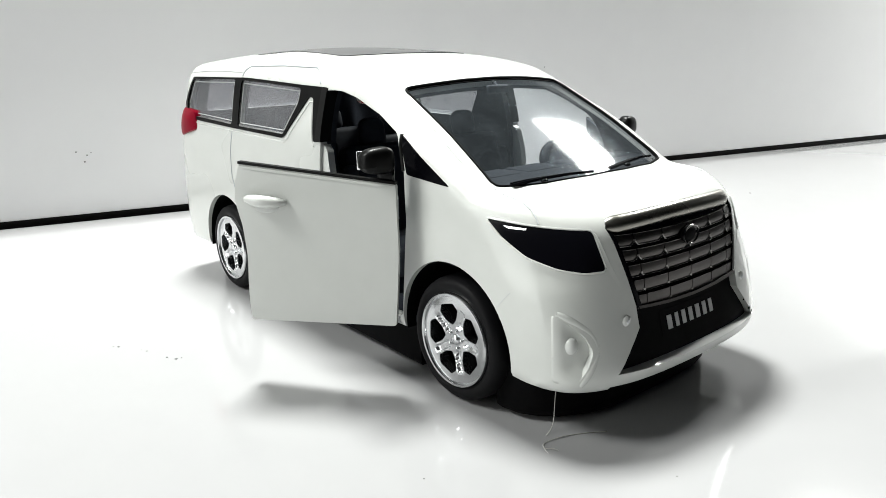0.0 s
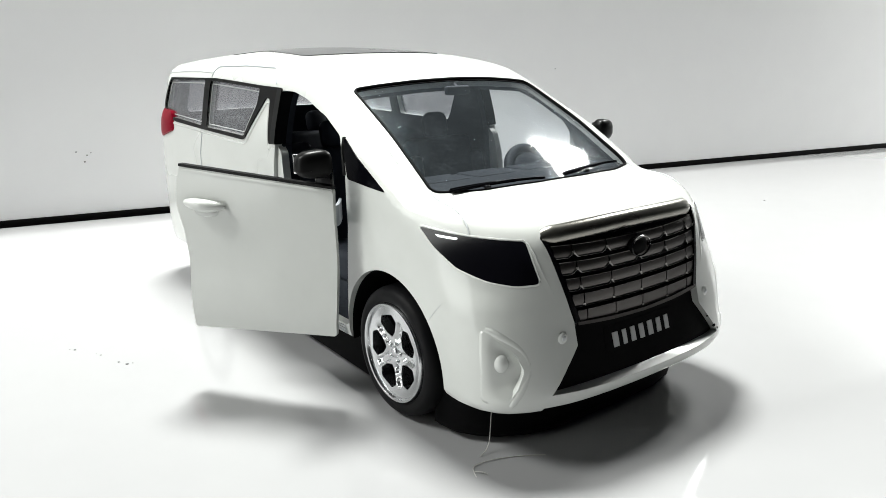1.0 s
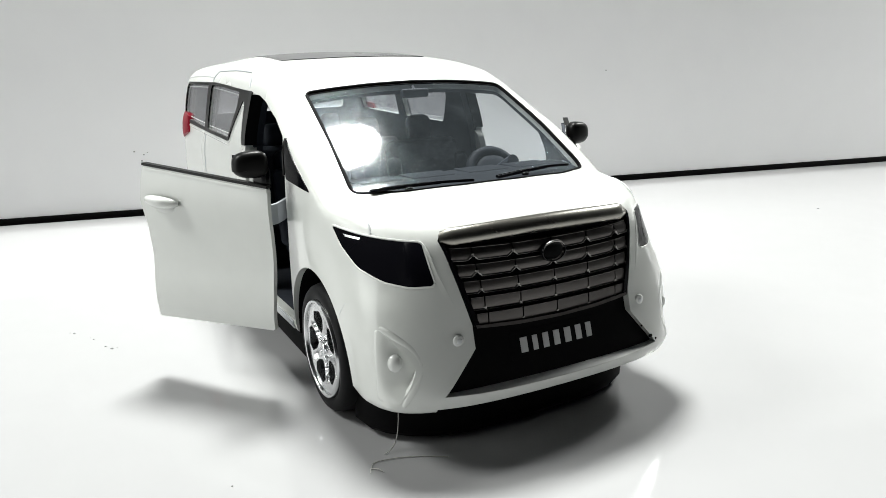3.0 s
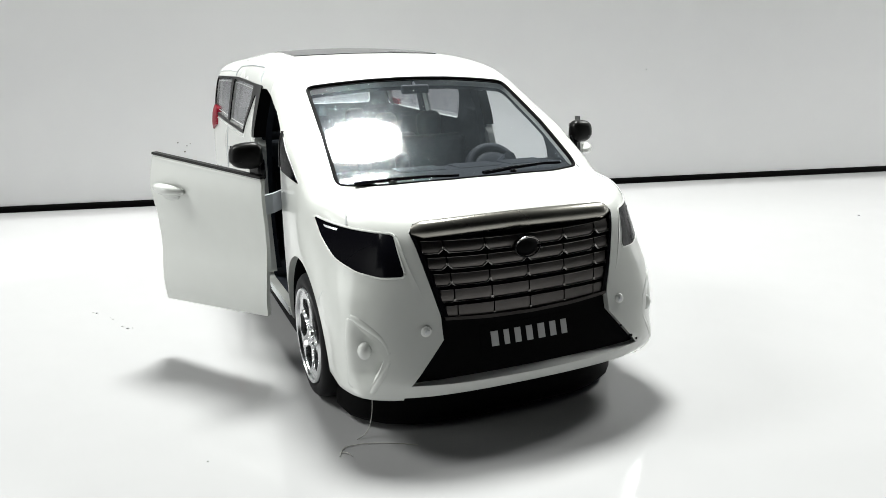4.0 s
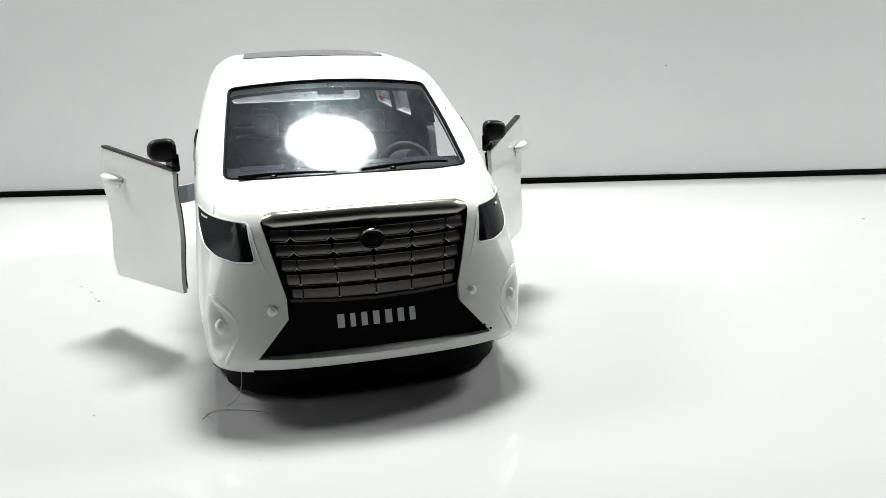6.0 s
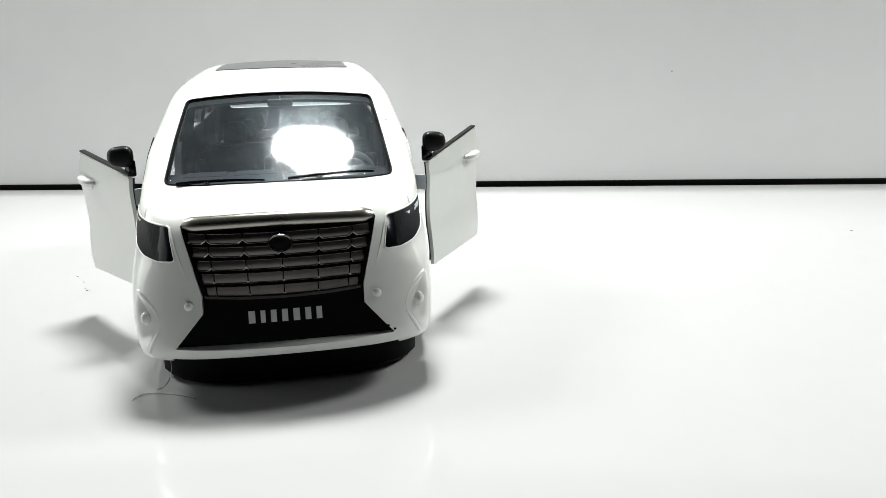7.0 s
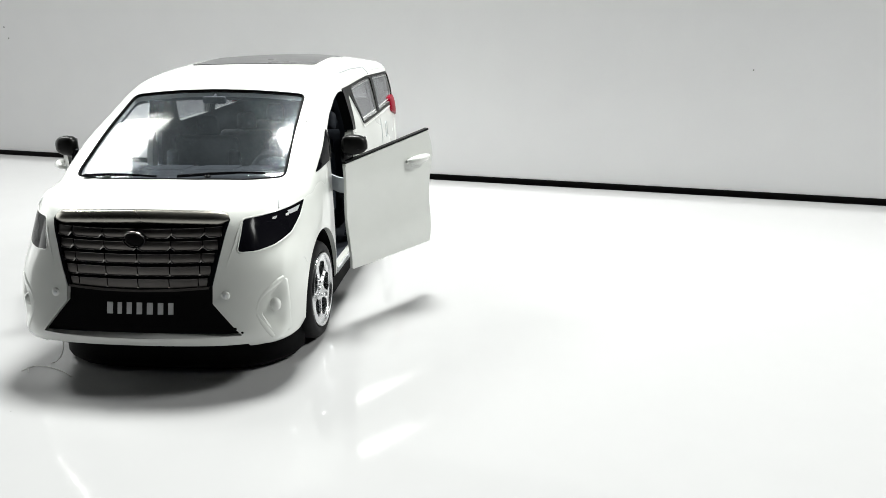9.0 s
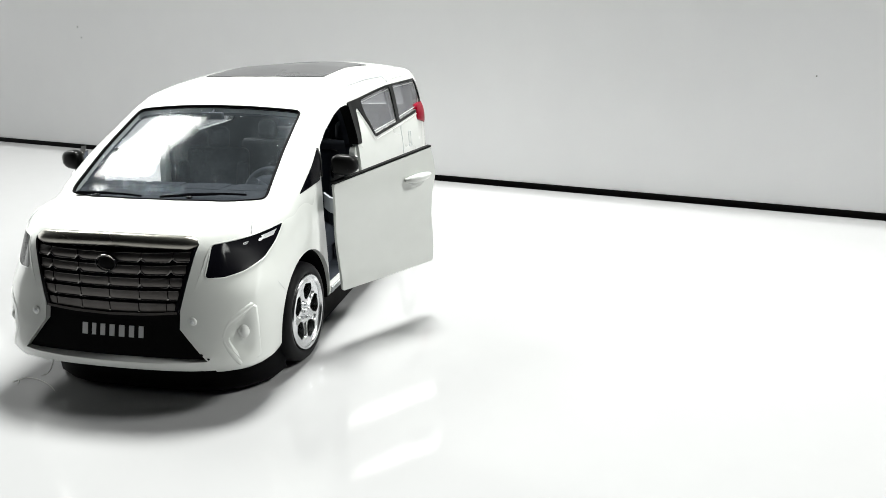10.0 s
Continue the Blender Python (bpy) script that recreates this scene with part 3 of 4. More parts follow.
# side glazing
for s in (-1, 1):
    side = ("side", s)
    part("window_frame", *patch(FRAME, side, 0.22, -0.3, [QUARTER, REARSIDE], 1.0), SURROUND, car, "black side window surround")
    for line in (QUARTER, REARSIDE):
        pane = part("side_window", *patch(inset(line, -0.15), side, -0.25, -0.6), TINTED, car, "grey tinted side window")
        pane.visible_shadow = False
        # Silver line round the pane stands in for light bent by its edge.
        part("pane_edge_glint", *tube(cast(dense(inset(line, 0.75), 0.8), side, -0.2), 0.11, 6, True), SILVER, pane)
    part("front_quarter_window", *patch(TRIANGLE, side, 0.12, -0.5), LENS, car, "black front quarter window")
    seam([(7.0, 51.9), (12.5, 51.8), (18.2, 50.7), (26.3, 48.0), (32.3, 45.1), (33.4, 44.6)], side, 0.75, -0.72, SATIN, "doorway_seal", "black seal along the doorway")
    seam([(34.6, 38.4), (32.9, 44.3)], side, 0.5, -0.2, SATIN, "doorway_post", "black post of the doorway")
    part("pillar_cover", *patch([(5.3, 41.3), (7.4, 41.3), (7.2, 51.7), (5.1, 51.7)], side, 0.25, -2.2, (), 1.0), SATIN, car, "black pillar cover")
    # raised white moulding under the glass
    seam([(-60.5, 42.4), (-52.3, 41.8), (-33, 41.1), (-8.0, 40.3), (-6.4, 41.0), (1.2, 48.9), (2.3, 48.8), (4.0, 41.0), (4.6, 40.2)], side, 0.3, -0.1, WHITE, "moulding", "raised white moulding")
    # seams of the roof rail and the sliding door
    seam([(-31.0, 53.7), (-30.6, 55.0), (-29.0, 55.9), (-14, 56.0), (0.2, 55.5), (2.4, 54.6), (4.0, 52.5)], side, 0.13, 0.02, GREYARM, "roof_seam", "thin grey panel joint")
    seam([(-33.4, 41.2), (-34.6, 36), (-34.4, 30), (-33.2, 27.0)], side, 0.12, 0.0, GREYARM, "panel_seam", "thin grey panel joint")
    seam([(57.3, 19.5), (58.6, 21.0), (60.2, 22.7)], side, 0.05, -0.02, SILLWHITE, "bumper_seam", "thin grey panel joint")
    seam([(-60.5, 54.6), (-50, 54.9), (-40, 54.9), (-31.5, 54.6)], side, 0.13, 0.0, SILLWHITE, "roof_gutter", "thin grey line along the roof edge")
    seam([(s * 18.9, 31.3), (s * 17.9, 26.9), (s * 16.8, 23.5), (s * 15.6, 19.6)], "front", 0.9, -0.66, WHITE, "grille_surround", "raised white edge beside the grille")
    seam([(50.9, s * 22.6), (54.0, s * 23.0), (57.2, s * 23.4), (61.4, s * 24.2), (62.3, s * 24.4)], "top", 0.13, 0.06, SILLWHITE, "bonnet_seam", "thin grey joint along the bonnet")
    ridge = cast([tuple(q)[:2] for q in smooth_line([(31.0, s * 22.2, 0), (37.6, s * 22.9, 0), (43.5, s * 23.7, 0), (49.4, s * 24.0, 0)], 8)], "top", -0.3)
    part("pillar_ridge", *tube(ridge, [0.12 + 0.48 * min(1.0, k / 6, (len(ridge) - 1 - k) / 8) for k in range(len(ridge))], 8), WHITE, car, "raised white edge of the windscreen pillar")
    h = blob((2.0, 0, 32.6), (3.2, 0.9, 0.9), 18, 10, 2.4)
    c = cast([(2.0, 32.6)], side, 0.2)[0]
    part("sliding_door_handle", *moved(h, Matrix.Translation((0, c[1], 0))), WHITE, car, "white handle of the rear door")
    # ribbed sill under the doorway
    for k in range(3):
        seam([(13, 10.0 + 0.55 * k), (31.5, 10.0 + 0.55 * k)], side, 0.2, 0.05, SILLWHITE, "sill_rib", "white ribbed door sill")
    # inner face of the door post
    jamb = patch([(4.6, 41), (7.4, 41), (7.2, 34), (8.0, 24), (8.0, 13), (5.0, 13), (4.6, 30)], side, -1.7, -3.4, (), 1.2)
    part("door_post", *jamb, CABIN, car, "dark inner face of the door post")
    part("door_jamb", *patch(rounded([(6.8, 41.2), (8.8, 39.6), (9.9, 35), (10.3, 29), (10.2, 20), (9.6, 12.6), (7.4, 12.6), (7.4, 24), (6.8, 34)], 0.6, 3), side, -0.7, -2.2, (), 1.2), WHITE, car, "white edge of the doorway")
    belt = patch([(0.5, 52), (6.8, 51.3), (7.2, 40), (7.0, 28), (-9, 28), (-5, 38), (-1, 44)], side, -2.2, -3.6, (), 1.5)
    part("pillar_trim", *belt, CABIN, car, "dark grey pillar trim")

# fuel flap on one flank
seam(rounded([(-44.6, 38.0), (-42.0, 38.0), (-42.0, 33.0), (-44.6, 33.0)], 1.2), ("side", 1), 0.12, 0.0, GREYARM, "fuel_flap_seam", "oval outline of the fuel flap", True)

# roof panel
SUNROOF = rounded([(0.4, -16.9), (3.0, -9), (3.8, 0), (3.0, 9), (0.4, 16.9), (-42.5, 15.2), (-43.5, 0), (-42.5, -15.2)], 1.0, 4)
part("sunroof", *patch(SUNROOF, "top", 0.16, -0.4, (), 1.6), ROOFGLASS, car, "smoked dark grey sunroof panel")

# grille and intake
part("intake_panel", *patch(inset(MOUTH, -0.25), "front", -1.0, -1.7), MATT, car, "black lower intake panel")
grille = part("grille", *patch(inset(GRILLE, -0.05), "front", -0.75, -0.95), BLACK, car, "dark chrome grille with rows of oblong bars")
bar_line = cast([(y, 32.85 - 0.5 * (y / 16.5) ** 2) for y in np.linspace(-16.9, 16.9, 41)], "front", -0.35)
bar_v, bar_f = [], []
for i, c in enumerate(bar_line):
    end = min(1.0, 0.45 + (1 - abs(c[1]) / 17.0) * 6)
    for j in range(16):
        a = 2 * math.pi * j / 16
        bar_v.append((c[0] - 0.3 * math.sin(a) * 1.0 + 1.05 * math.cos(a) * end, c[1], c[2] + 1.3 * end * math.sin(a)))
for i in range(len(bar_line) - 1):
    for j in range(16):
        bar_f.append((i * 16 + j, i * 16 + (j + 1) % 16, i * 16 + 16 + (j + 1) % 16, i * 16 + 16 + j))
bar_f += [tuple(range(16)), tuple((len(bar_line) - 1) * 16 + j for j in range(15, -1, -1))]
part("top_bar", bar_v, bar_f, TOPBAR, grille, "satin chrome top bar")
for s in (-1, 1):
    part("side_rail", *patch([(s * 17.1, 32.0), (s * 16.5, 31.5), (s * 13.0, 20.0), (s * 13.8, 19.9)], "front", 0.05, -0.7, (), 0.8), BLACK, grille)
part("bottom_rail", *patch([(-13.6, 19.9), (-7, 19.45), (0, 19.3), (7, 19.45), (13.6, 19.9), (13.7, 20.35), (7, 19.95), (0, 19.75), (-7, 19.95), (-13.7, 20.35)], "front", 0.1, -0.7, (), 0.8), STEEL, grille)
for row in range(5):
    zc = 30.2 - 2.3 * row
    half = 16.3 - (31.4 - zc) * 0.285
    lean = 1 + 0.012 * (zc - 20)
    tall = (0.84, 0.84, 0.85, 0.88, 0.90)[row]
    cuts = [-half] + [c * lean for c in (-11.4, -5.8, 0.1, 6.0, 11.4)] + [half]
    for a, b in zip(cuts, cuts[1:]):
        if b - a < 1.2:
            continue
        sag = 0.25
        za, zb = zc - sag * (1 - (a / 16) ** 2), zc - sag * (1 - (b / 16) ** 2)
        cut = (0.7, 0.7, 0.4, 0.12, 0.1)[row]
        cut_a, cut_b = (0.05 if a == -half else cut), (0.05 if b == half else cut)
        bar = [(a + 0.1 + cut_a, za - tall), (b - 0.1 - cut_b, zb - tall), (b - 0.1, zb - tall + 0.9 * cut_b), (b - 0.1, zb + tall), (a + 0.1, za + tall), (a + 0.1, za - tall + 0.9 * cut_a)]
        # each bar bulges, so that its lower half faces the table
        tip, bulge = (-0.02, 0.0, 0.03, 0.07, 0.09)[row], (0.22, 0.20, 0.14, 0.08, 0.05)[row]
        fv, ff = fill(bar, (), 0.55)
        rise = fv[:, 1] - zc
        face = cast(fv, "front", -0.12 + tip * rise - bulge * rise**2)
        piece = part("grille_bar", *thick(face, cast(fv, "front", -0.8), ff), STEEL, grille)
        # bright lower edge with its cut corners, fine upper edge
        low = [(bar[5][0], bar[5][1] + 0.25), bar[5], bar[0], bar[1], bar[2], (bar[2][0], bar[2][1] + 0.25)]
        lip = []
        for edge, thickness in ((low, 0.13), (bar[3:5], 0.07)):
            run = [tuple(Vector(p).lerp(Vector(q), k / 4)) for p, q in zip(edge, edge[1:]) for k in range(4)] + [edge[-1]]
            lip.append(tube(cast(run, "front", np.array([-0.10 + tip * (q[1] - zc) - bulge * (q[1] - zc) ** 2 for q in run])), thickness, 6))
        part("bar_lip", *join(*lip), BARLIP, piece)
badge_at = cast([(0.0, 29.0)], "front", 0.0)[0]
ring = [(badge_at[0] + 0.5 + 0.02 * abs(math.sin(a)), badge_at[1] + 2.05 * math.cos(a), 29.0 + 1.5 * math.sin(a)) for a in [2 * math.pi * k / 36 for k in range(36)]]
badge = part("badge", *blob((badge_at[0] - 0.15, 0, 29.0), (0.75, 2.0, 1.45), 28, 10), MATT, grille, "black oval badge")
part("badge_rim", *tube(ring, 0.13, 8, True), BLACK, badge)
# Arc of brighter metal stands in for the highlight on the rim's top.
part("badge_glint", *tube([(p[0] + 0.06, p[1], p[2]) for p in ring[2:17]], [0.05 + 0.12 * math.sin(math.pi * k / 14) for k in range(15)], 8), BARLIP, badge, "thin bright arc along the top of the badge")
widths = [1.15, 0.85, 1.0, 1.05, 1.15, 1.05, 1.0]
start_y = -6.5
plate = part("lower_plate", *patch(rounded([(-8.2, 14.0), (8.2, 14.0), (8.0, 18.0), (-8.0, 18.0)], 0.4), "front", -0.96, -1.2), MATT, car, "black lower plate with seven silver marks")
for w in widths:
    part("silver_mark", *patch([(start_y, 14.9), (start_y + w, 14.9), (start_y + w, 17.0), (start_y, 17.0)], "front", -0.88, -1.0, (), 0.8), SILVER, plate)
    start_y += w + 0.95

# sloping tray along the foot of the intake, and scuffs in the paint beside it
tray_y = np.linspace(-18.6, 18.6, 39)
low = cast([(y, 10.95 + 0.3 * (abs(y) / 19) ** 4) for y in tray_y], "front", 0.02)
high = cast([(y, 11.5 - 0.3 * (abs(y) / 19) ** 4) for y in tray_y], "front", -0.96)
tray_v = [tuple(p) for p in low] + [tuple(p) for p in high] + [(p[0] - 1.2, p[1], p[2] - 0.4) for p in low]
tray_f = []
for i in range(len(tray_y) - 1):
    for a, b in ((0, 1), (1, 2), (2, 0)):
        tray_f.append((a * 39 + i, a * 39 + i + 1, b * 39 + i + 1, b * 39 + i))
part("chin_tray", tray_v, tray_f, SENSOR, car, "pale sloping lip below the intake")
for at, size in (((55.9, -27.95, 21.1), (0.28, 0.1, 0.3)), ((34.7, 23.2, 46.5), (0.25, 0.25, 0.2)), ((73.9, 16.4, 14.5), (0.2, 0.3, 0.25)), ((74.1, 18.2, 12.5), (0.25, 0.5, 0.4)), ((73.9, 19.4, 11.7), (0.2, 0.45, 0.35)), ((73.3, 20.6, 11.3), (0.2, 0.3, 0.2)), ((72.95, 16.9, 16.9), (0.15, 0.25, 0.18))):
    part("paint_chip", *blob(at, (size[0] * 0.6, size[1] * 0.8, size[2] * 0.7), 8, 6), GREYARM if size[0] < 0.2 else MATT, car, "small dark chip in the paint")

# lamps, parking sensors and fog recesses
for s in (-1, 1):
    light = part("headlight", *patch(inset(HEADLIGHT, 0.05), ("corner", s), 0.08, -0.54, (), 1.0), LENS, car, "smoked black headlight")
    bowed(light, 7.0, 0.25)
    # Chrome slivers laid on the lens stand in for lamp glints.
    streak = [(-21.6, 32.35), (-25.2, 32.25), (-24.9, 31.95), (-22.2, 32.0)] if s < 0 else [(-20.9, 32.4), (-24.9, 32.1), (-24.5, 31.4), (-22.0, 31.5)]
    part("reflector", *patch(rounded(streak, 0.12, 3), ("corner", s), 0.12, -0.4, (), 0.6), CHROME, light, "bright chrome reflector")
    if s > 0:
        for k in (0, 1):
            chip = rounded([(-24.3 - 3.3 * k, 31.75), (-25.5 - 3.3 * k, 31.7), (-25.7 - 3.3 * k, 31.3), (-24.9 - 3.3 * k, 31.2)], 0.3, 4)
            part("reflector", *patch(chip, ("corner", s), 0.13, -0.4, (), 0.6), CHROME, light, "bright chrome reflector")
    seam(inset(HEADLIGHT, -0.1), ("corner", s), 0.17, -0.04, WHITE, "headlight_lip", "white lip round the headlight", True)
    c = cast([(s * 16.5, 18.6)], "front", 0.0)[0]
    sensor = part("parking_sensor", *blob(c, (0.36, 0.86, 0.86), 20, 10), SENSOR, car, "small round white parking sensor")
    part("sensor_dot", *blob((c[0] + 0.3, c[1], c[2]), (0.16, 0.42, 0.42), 12, 8), SILLWHITE, sensor)
    c = cast([(-31.5, 15.8)], ("corner", s), -1.15)[0]
    floor_v, floor_f = fill(inset(FOG, -0.15), (), 0.45)
    ease = [np.clip(d, 0, 1) for d in ((-28.9 - floor_v[:, 0]) / 3.4, (floor_v[:, 1] - 10.3) / 3.0, (21.5 - floor_v[:, 1]) / 4.0)]
    deep = np.prod([e * e * (3 - 2 * e) for e in ease], axis=0)
    part("recess_floor", *thick(cast(floor_v, ("corner", s), 0.03 - 1.0 * deep), cast(floor_v, ("corner", s), -1.3), floor_f), WHITE, car, "soft white hollow round the fog lamp", sharp=80)
    part("fog_lamp", *blob(c, (1.1, 1.1, 1.35), 24, 12), SENSOR, car, "small white fog lamp in its recess")
    roll = [tuple(q)[:2] for q in smooth_line([(-29.3, 20.7, 0), (-30.8, 20.05, 0), (-33.9, 17.75, 0), (-35.2, 15.0, 0), (-34.4, 12.4, 0), (-32.9, 9.9, 0)], 8)]
    width = [0.4 + 0.6 * min(1.0, k / 16, (len(roll) - 1 - k) / 6) for k in range(len(roll))]
    depth = [cast([q], ("corner", s), 0.14 - w)[0] for q, w in zip(roll, width)]
    part("recess_edge", *tube(depth, width, 14), WHITE, car, "rounded white edge of the fog lamp recess")
    tail_v, tail_f = fill(rounded([(-19.6, 44.9), (-24.5, 45.5), (-30.4, 45.2), (-31.2, 38.7), (-25.5, 38.1), (-18.8, 40.2)], 0.8, 4), (), 0.8)
    edge = np.minimum(np.minimum(tail_v[:, 0] + 31.0, -18.9 - tail_v[:, 0]), np.minimum(tail_v[:, 1] - 38.2, 45.4 - tail_v[:, 1]))
    swell = 0.25 + 0.65 * np.sqrt(np.clip(edge / 2.6, 0, 1))
    part("tail_light", *thick(cast(tail_v, ("tail", s), swell), cast(tail_v, ("tail", s), -0.6), tail_f), RED, car, "red tail light standing proud of the corner")

# wheels
RIM_HOLES = []
SPOKES = [radians(-3 + 72 * k) for k in range(5)]
for a0 in SPOKES:
    gap = a0 + radians(36)
    shape = [(2.5, 0.0), (3.6, 0.37), (5.5, 0.44), (6.45, 0.24), (6.45, -0.24), (5.5, -0.44), (3.6, -0.37)]
    RIM_HOLES.append(rounded([(r * math.cos(gap + d), r * math.sin(gap + d)) for r, d in shape], 0.3, 3))
disc = [(7.7 * math.cos(2 * math.pi * k / 72), 7.7 * math.sin(2 * math.pi * k / 72)) for k in range(72)]
v2, f2 = fill(disc, RIM_HOLES, 0.3)
rad = np.hypot(v2[:, 0], v2[:, 1])
ang = np.arctan2(v2[:, 1], v2[:, 0])
off_spoke = np.abs((ang - SPOKES[0] + math.pi / 5) % (2 * math.pi / 5) - math.pi / 5) * rad
along_spoke = np.clip((rad - 2.0) / 0.4, 0, 1) * np.clip((5.9 - rad) / 0.5, 0, 1)
dish = 0.45 * np.clip((rad - 1.5) / 5.0, 0, 1) - 0.6 * along_spoke * np.clip((0.7 - off_spoke) / 0.22, 0, 1)
rim_face = thick(np.stack([v2[:, 0], 0.2 + dish, v2[:, 1]], 1), np.stack([v2[:, 0], dish * 0 - 1.3, v2[:, 1]], 1), f2)
rim_lip = lathe([(7.55, -1.2), (7.55, 0.75), (7.75, 1.05), (8.1, 1.1), (8.3, 0.7), (8.3, -5.5), (7.7, -5.5)], 64)
rim_mesh = mesh_from("rim", *join(rim_face, rim_lip), RIM, True, 40)
tyre_profile = [(8.25, -7.4), (8.25, 0.4), (8.6, 0.75), (9.3, 0.9), (10.0, 0.75), (10.55, 0.2), (10.82, -0.7), (10.9, -2.0), (10.9, -5.2), (10.8, -6.5), (10.4, -7.3), (9.4, -7.7)]
tyre_mesh = mesh_from("tyre", *lathe(tyre_profile, 72), RUBBER, True, 50)
hub_mesh = mesh_from("wheel", *join(lathe([(0.3, -6.5), (7.6, -6.5), (7.6, -3.0), (0.3, -3.0)], 40), lathe([(0.2, -7.5), (1.4, -7.5), (1.4, -0.5), (0.2, -0.5)], 20)), MATT, True)
bolts = [blob((1.55 * math.cos(a + radians(36)), 0.35, 1.55 * math.sin(a + radians(36))), (0.34, 0.3, 0.34), 10, 8) for a in SPOKES]
cap_mesh = mesh_from("hub_cap", *join(lathe([(0.1, -1.0), (0.95, -1.0), (0.95, 0.35), (0.75, 0.6), (0.35, 0.72), (0.1, 0.73)], 24), *bolts), RIM, True, 50)
for x in (46.4, -40.6):
    for s in (-1, 1):
        wheel = tagged(new("wheel", hub_mesh), "toy wheel with a chrome five-spoke rim")
        wheel.parent = car
        wheel.location = (x / 1000, s * 27.0 / 1000, 10.9 / 1000)
        if s < 0:
            wheel.rotation_euler = (0, 0, math.pi)
        for nm, me in (("tyre", tyre_mesh), ("rim", rim_mesh), ("hub_cap", cap_mesh)):
            o = new(nm, me)
            o.parent = wheel
            if s < 0 and nm == "rim":
                o.rotation_euler = (0, math.pi - radians(6), 0)
        # dark wheel well
        arc = [math.pi * k / 24 for k in range(-1, 26)]
        well_v, well_f = [], []
        for a in arc:
            for r, h in ((13.5, 15.5), (13.5, 27.2), (14.0, 27.2), (14.0, 15.5)):
                well_v.append((x + r * math.cos(a), s * h, 11 + r * math.sin(a)))
        for i in range(len(arc) - 1):
            for j in range(4):
                well_f.append((i * 4 + j, i * 4 + (j + 1) % 4, i * 4 + 4 + (j + 1) % 4, i * 4 + 4 + j))
        back_v, back_f = prism([(x + 13.9 * math.cos(a), 11 + 13.9 * math.sin(a)) for a in arc], min(s * 15.0, s * 15.6), max(s * 15.0, s * 15.6))
        part("wheel_well", *join((well_v, well_f), (back_v, back_f)), MATT, car, "black wheel well")

# chassis and cabin floor
plan = [(68.2, 0), (67.9, 12), (66.7, 16.5), (64.3, 20.8), (61.6, 23.4), (58.9, 25.0), (54.6, 25.6), (54.2, 18.4), (34.2, 18.4), (33.4, 24.6), (-27.0, 24.6), (-27.8, 18.4), (-54.0, 18.4), (-54.8, 24.0), (-62.0, 21.5), (-63.5, 14)]
plan = plan + [(x, -y) for x, y in reversed(plan[1:])]
rows = [(0.55, 1.2), (0.9, 0.6), (1.6, 0.0), (10.4, 0.0)]
ch_v, ch_f, n = [], [], len(plan)
for z, d in rows:
    ch_v += [(x, y, z if x > 30 else max(z, 3.0)) for x, y in inset(plan, d)]
for i in range(len(rows) - 1):
    for j in range(n):
        ch_f.append((i * n + j, i * n + (j + 1) % n, i * n + n + (j + 1) % n, i * n + n + j))
for level in (0, len(rows) - 1):
    for tri in geometry.tessellate_polygon([[Vector((*p, 0)) for p in plan]]):
        ch_f.append(tuple(level * n + k for k in tri))
part("chassis", ch_v, ch_f, MATT, car, "black plastic chassis close to the table", sharp=25)
part("axle", *tube([(46.4, -22, 10.9), (46.4, 22, 10.9)], 1.2, 10), SATIN, car)
part("axle", *tube([(-40.6, -22, 10.9), (-40.6, 22, 10.9)], 1.2, 10), SATIN, car)
part("cabin_floor", *box(-62, 36, -25.2, 25.2, 9.7, 11.2, 0.3), CABIN, car, "dark cabin floor")

# cabin
headliner = patch(rounded([(24, -18), (24, 18), (-58, 18), (-58, -18)], 2.0, 4), "top", -2.3, -3.0, (), 3.0)
part("headliner", *headliner, HEADLINER, car, "pale grey roof lining")
dash_side = rounded([(37.5, 22), (37.5, 35.0), (39.5, 37.2), (47, 37.4), (53.5, 35.6), (58, 31), (58, 22)], 1.2, 4)
dash = part("dashboard", *prism(dash_side, -23.2, 23.2), DASH, car, "charcoal dashboard with moulded vents")
for y in (-15.5, -5.5, 5.5, 15.5):
    part("dash_panel", *box(40.5, 46.5, y - 4.2, y + 4.2, 36.6, 37.5, 0.25), DASH, dash)
for k in range(6):
    part("vent_slot", *box(52.6 - 0.15 * k, 53.1 - 0.15 * k, -16 + 4.2 * k, -13.2 + 4.2 * k, 35.4, 36.3, 0.1), SATIN, dash)
part("centre_console", *box(22, 40, -4.5, 4.5, 11, 31, 1.2), CABIN, car, "dark centre console")
tilt = Matrix.Translation((33.0, 14.6, 34.6)) @ Matrix.Rotation(radians(-28), 4, "Y")
wheel_ring = moved(tube([(0, 5.0 * math.cos(2 * math.pi * k / 40), 4.6 * math.sin(2 * math.pi * k / 40)) for k in range(40)], 1.05, 12, True), tilt)
steering = part("steering_wheel", *wheel_ring, CABIN, car, "dark grey steering wheel")
part("hub", *moved(blob((0.5, 0, -0.3), (0.9, 4.3, 3.9), 22, 10, 2.2), tilt), CABIN, steering)
for a in (radians(10), radians(170), radians(270)):
    part("spoke", *moved(tube([(0.5, 1.6 * math.cos(a), 1.6 * math.sin(a)), (0.1, 4.9 * math.cos(a), 4.8 * math.sin(a))], 0.55, 8), tilt), GREYARM if a < 3.2 else CABIN, steering)
part("column", *moved(tube([(0.6, 0, -0.4), (8, 0, -0.6)], 1.2, 10), tilt), CABIN, steering)


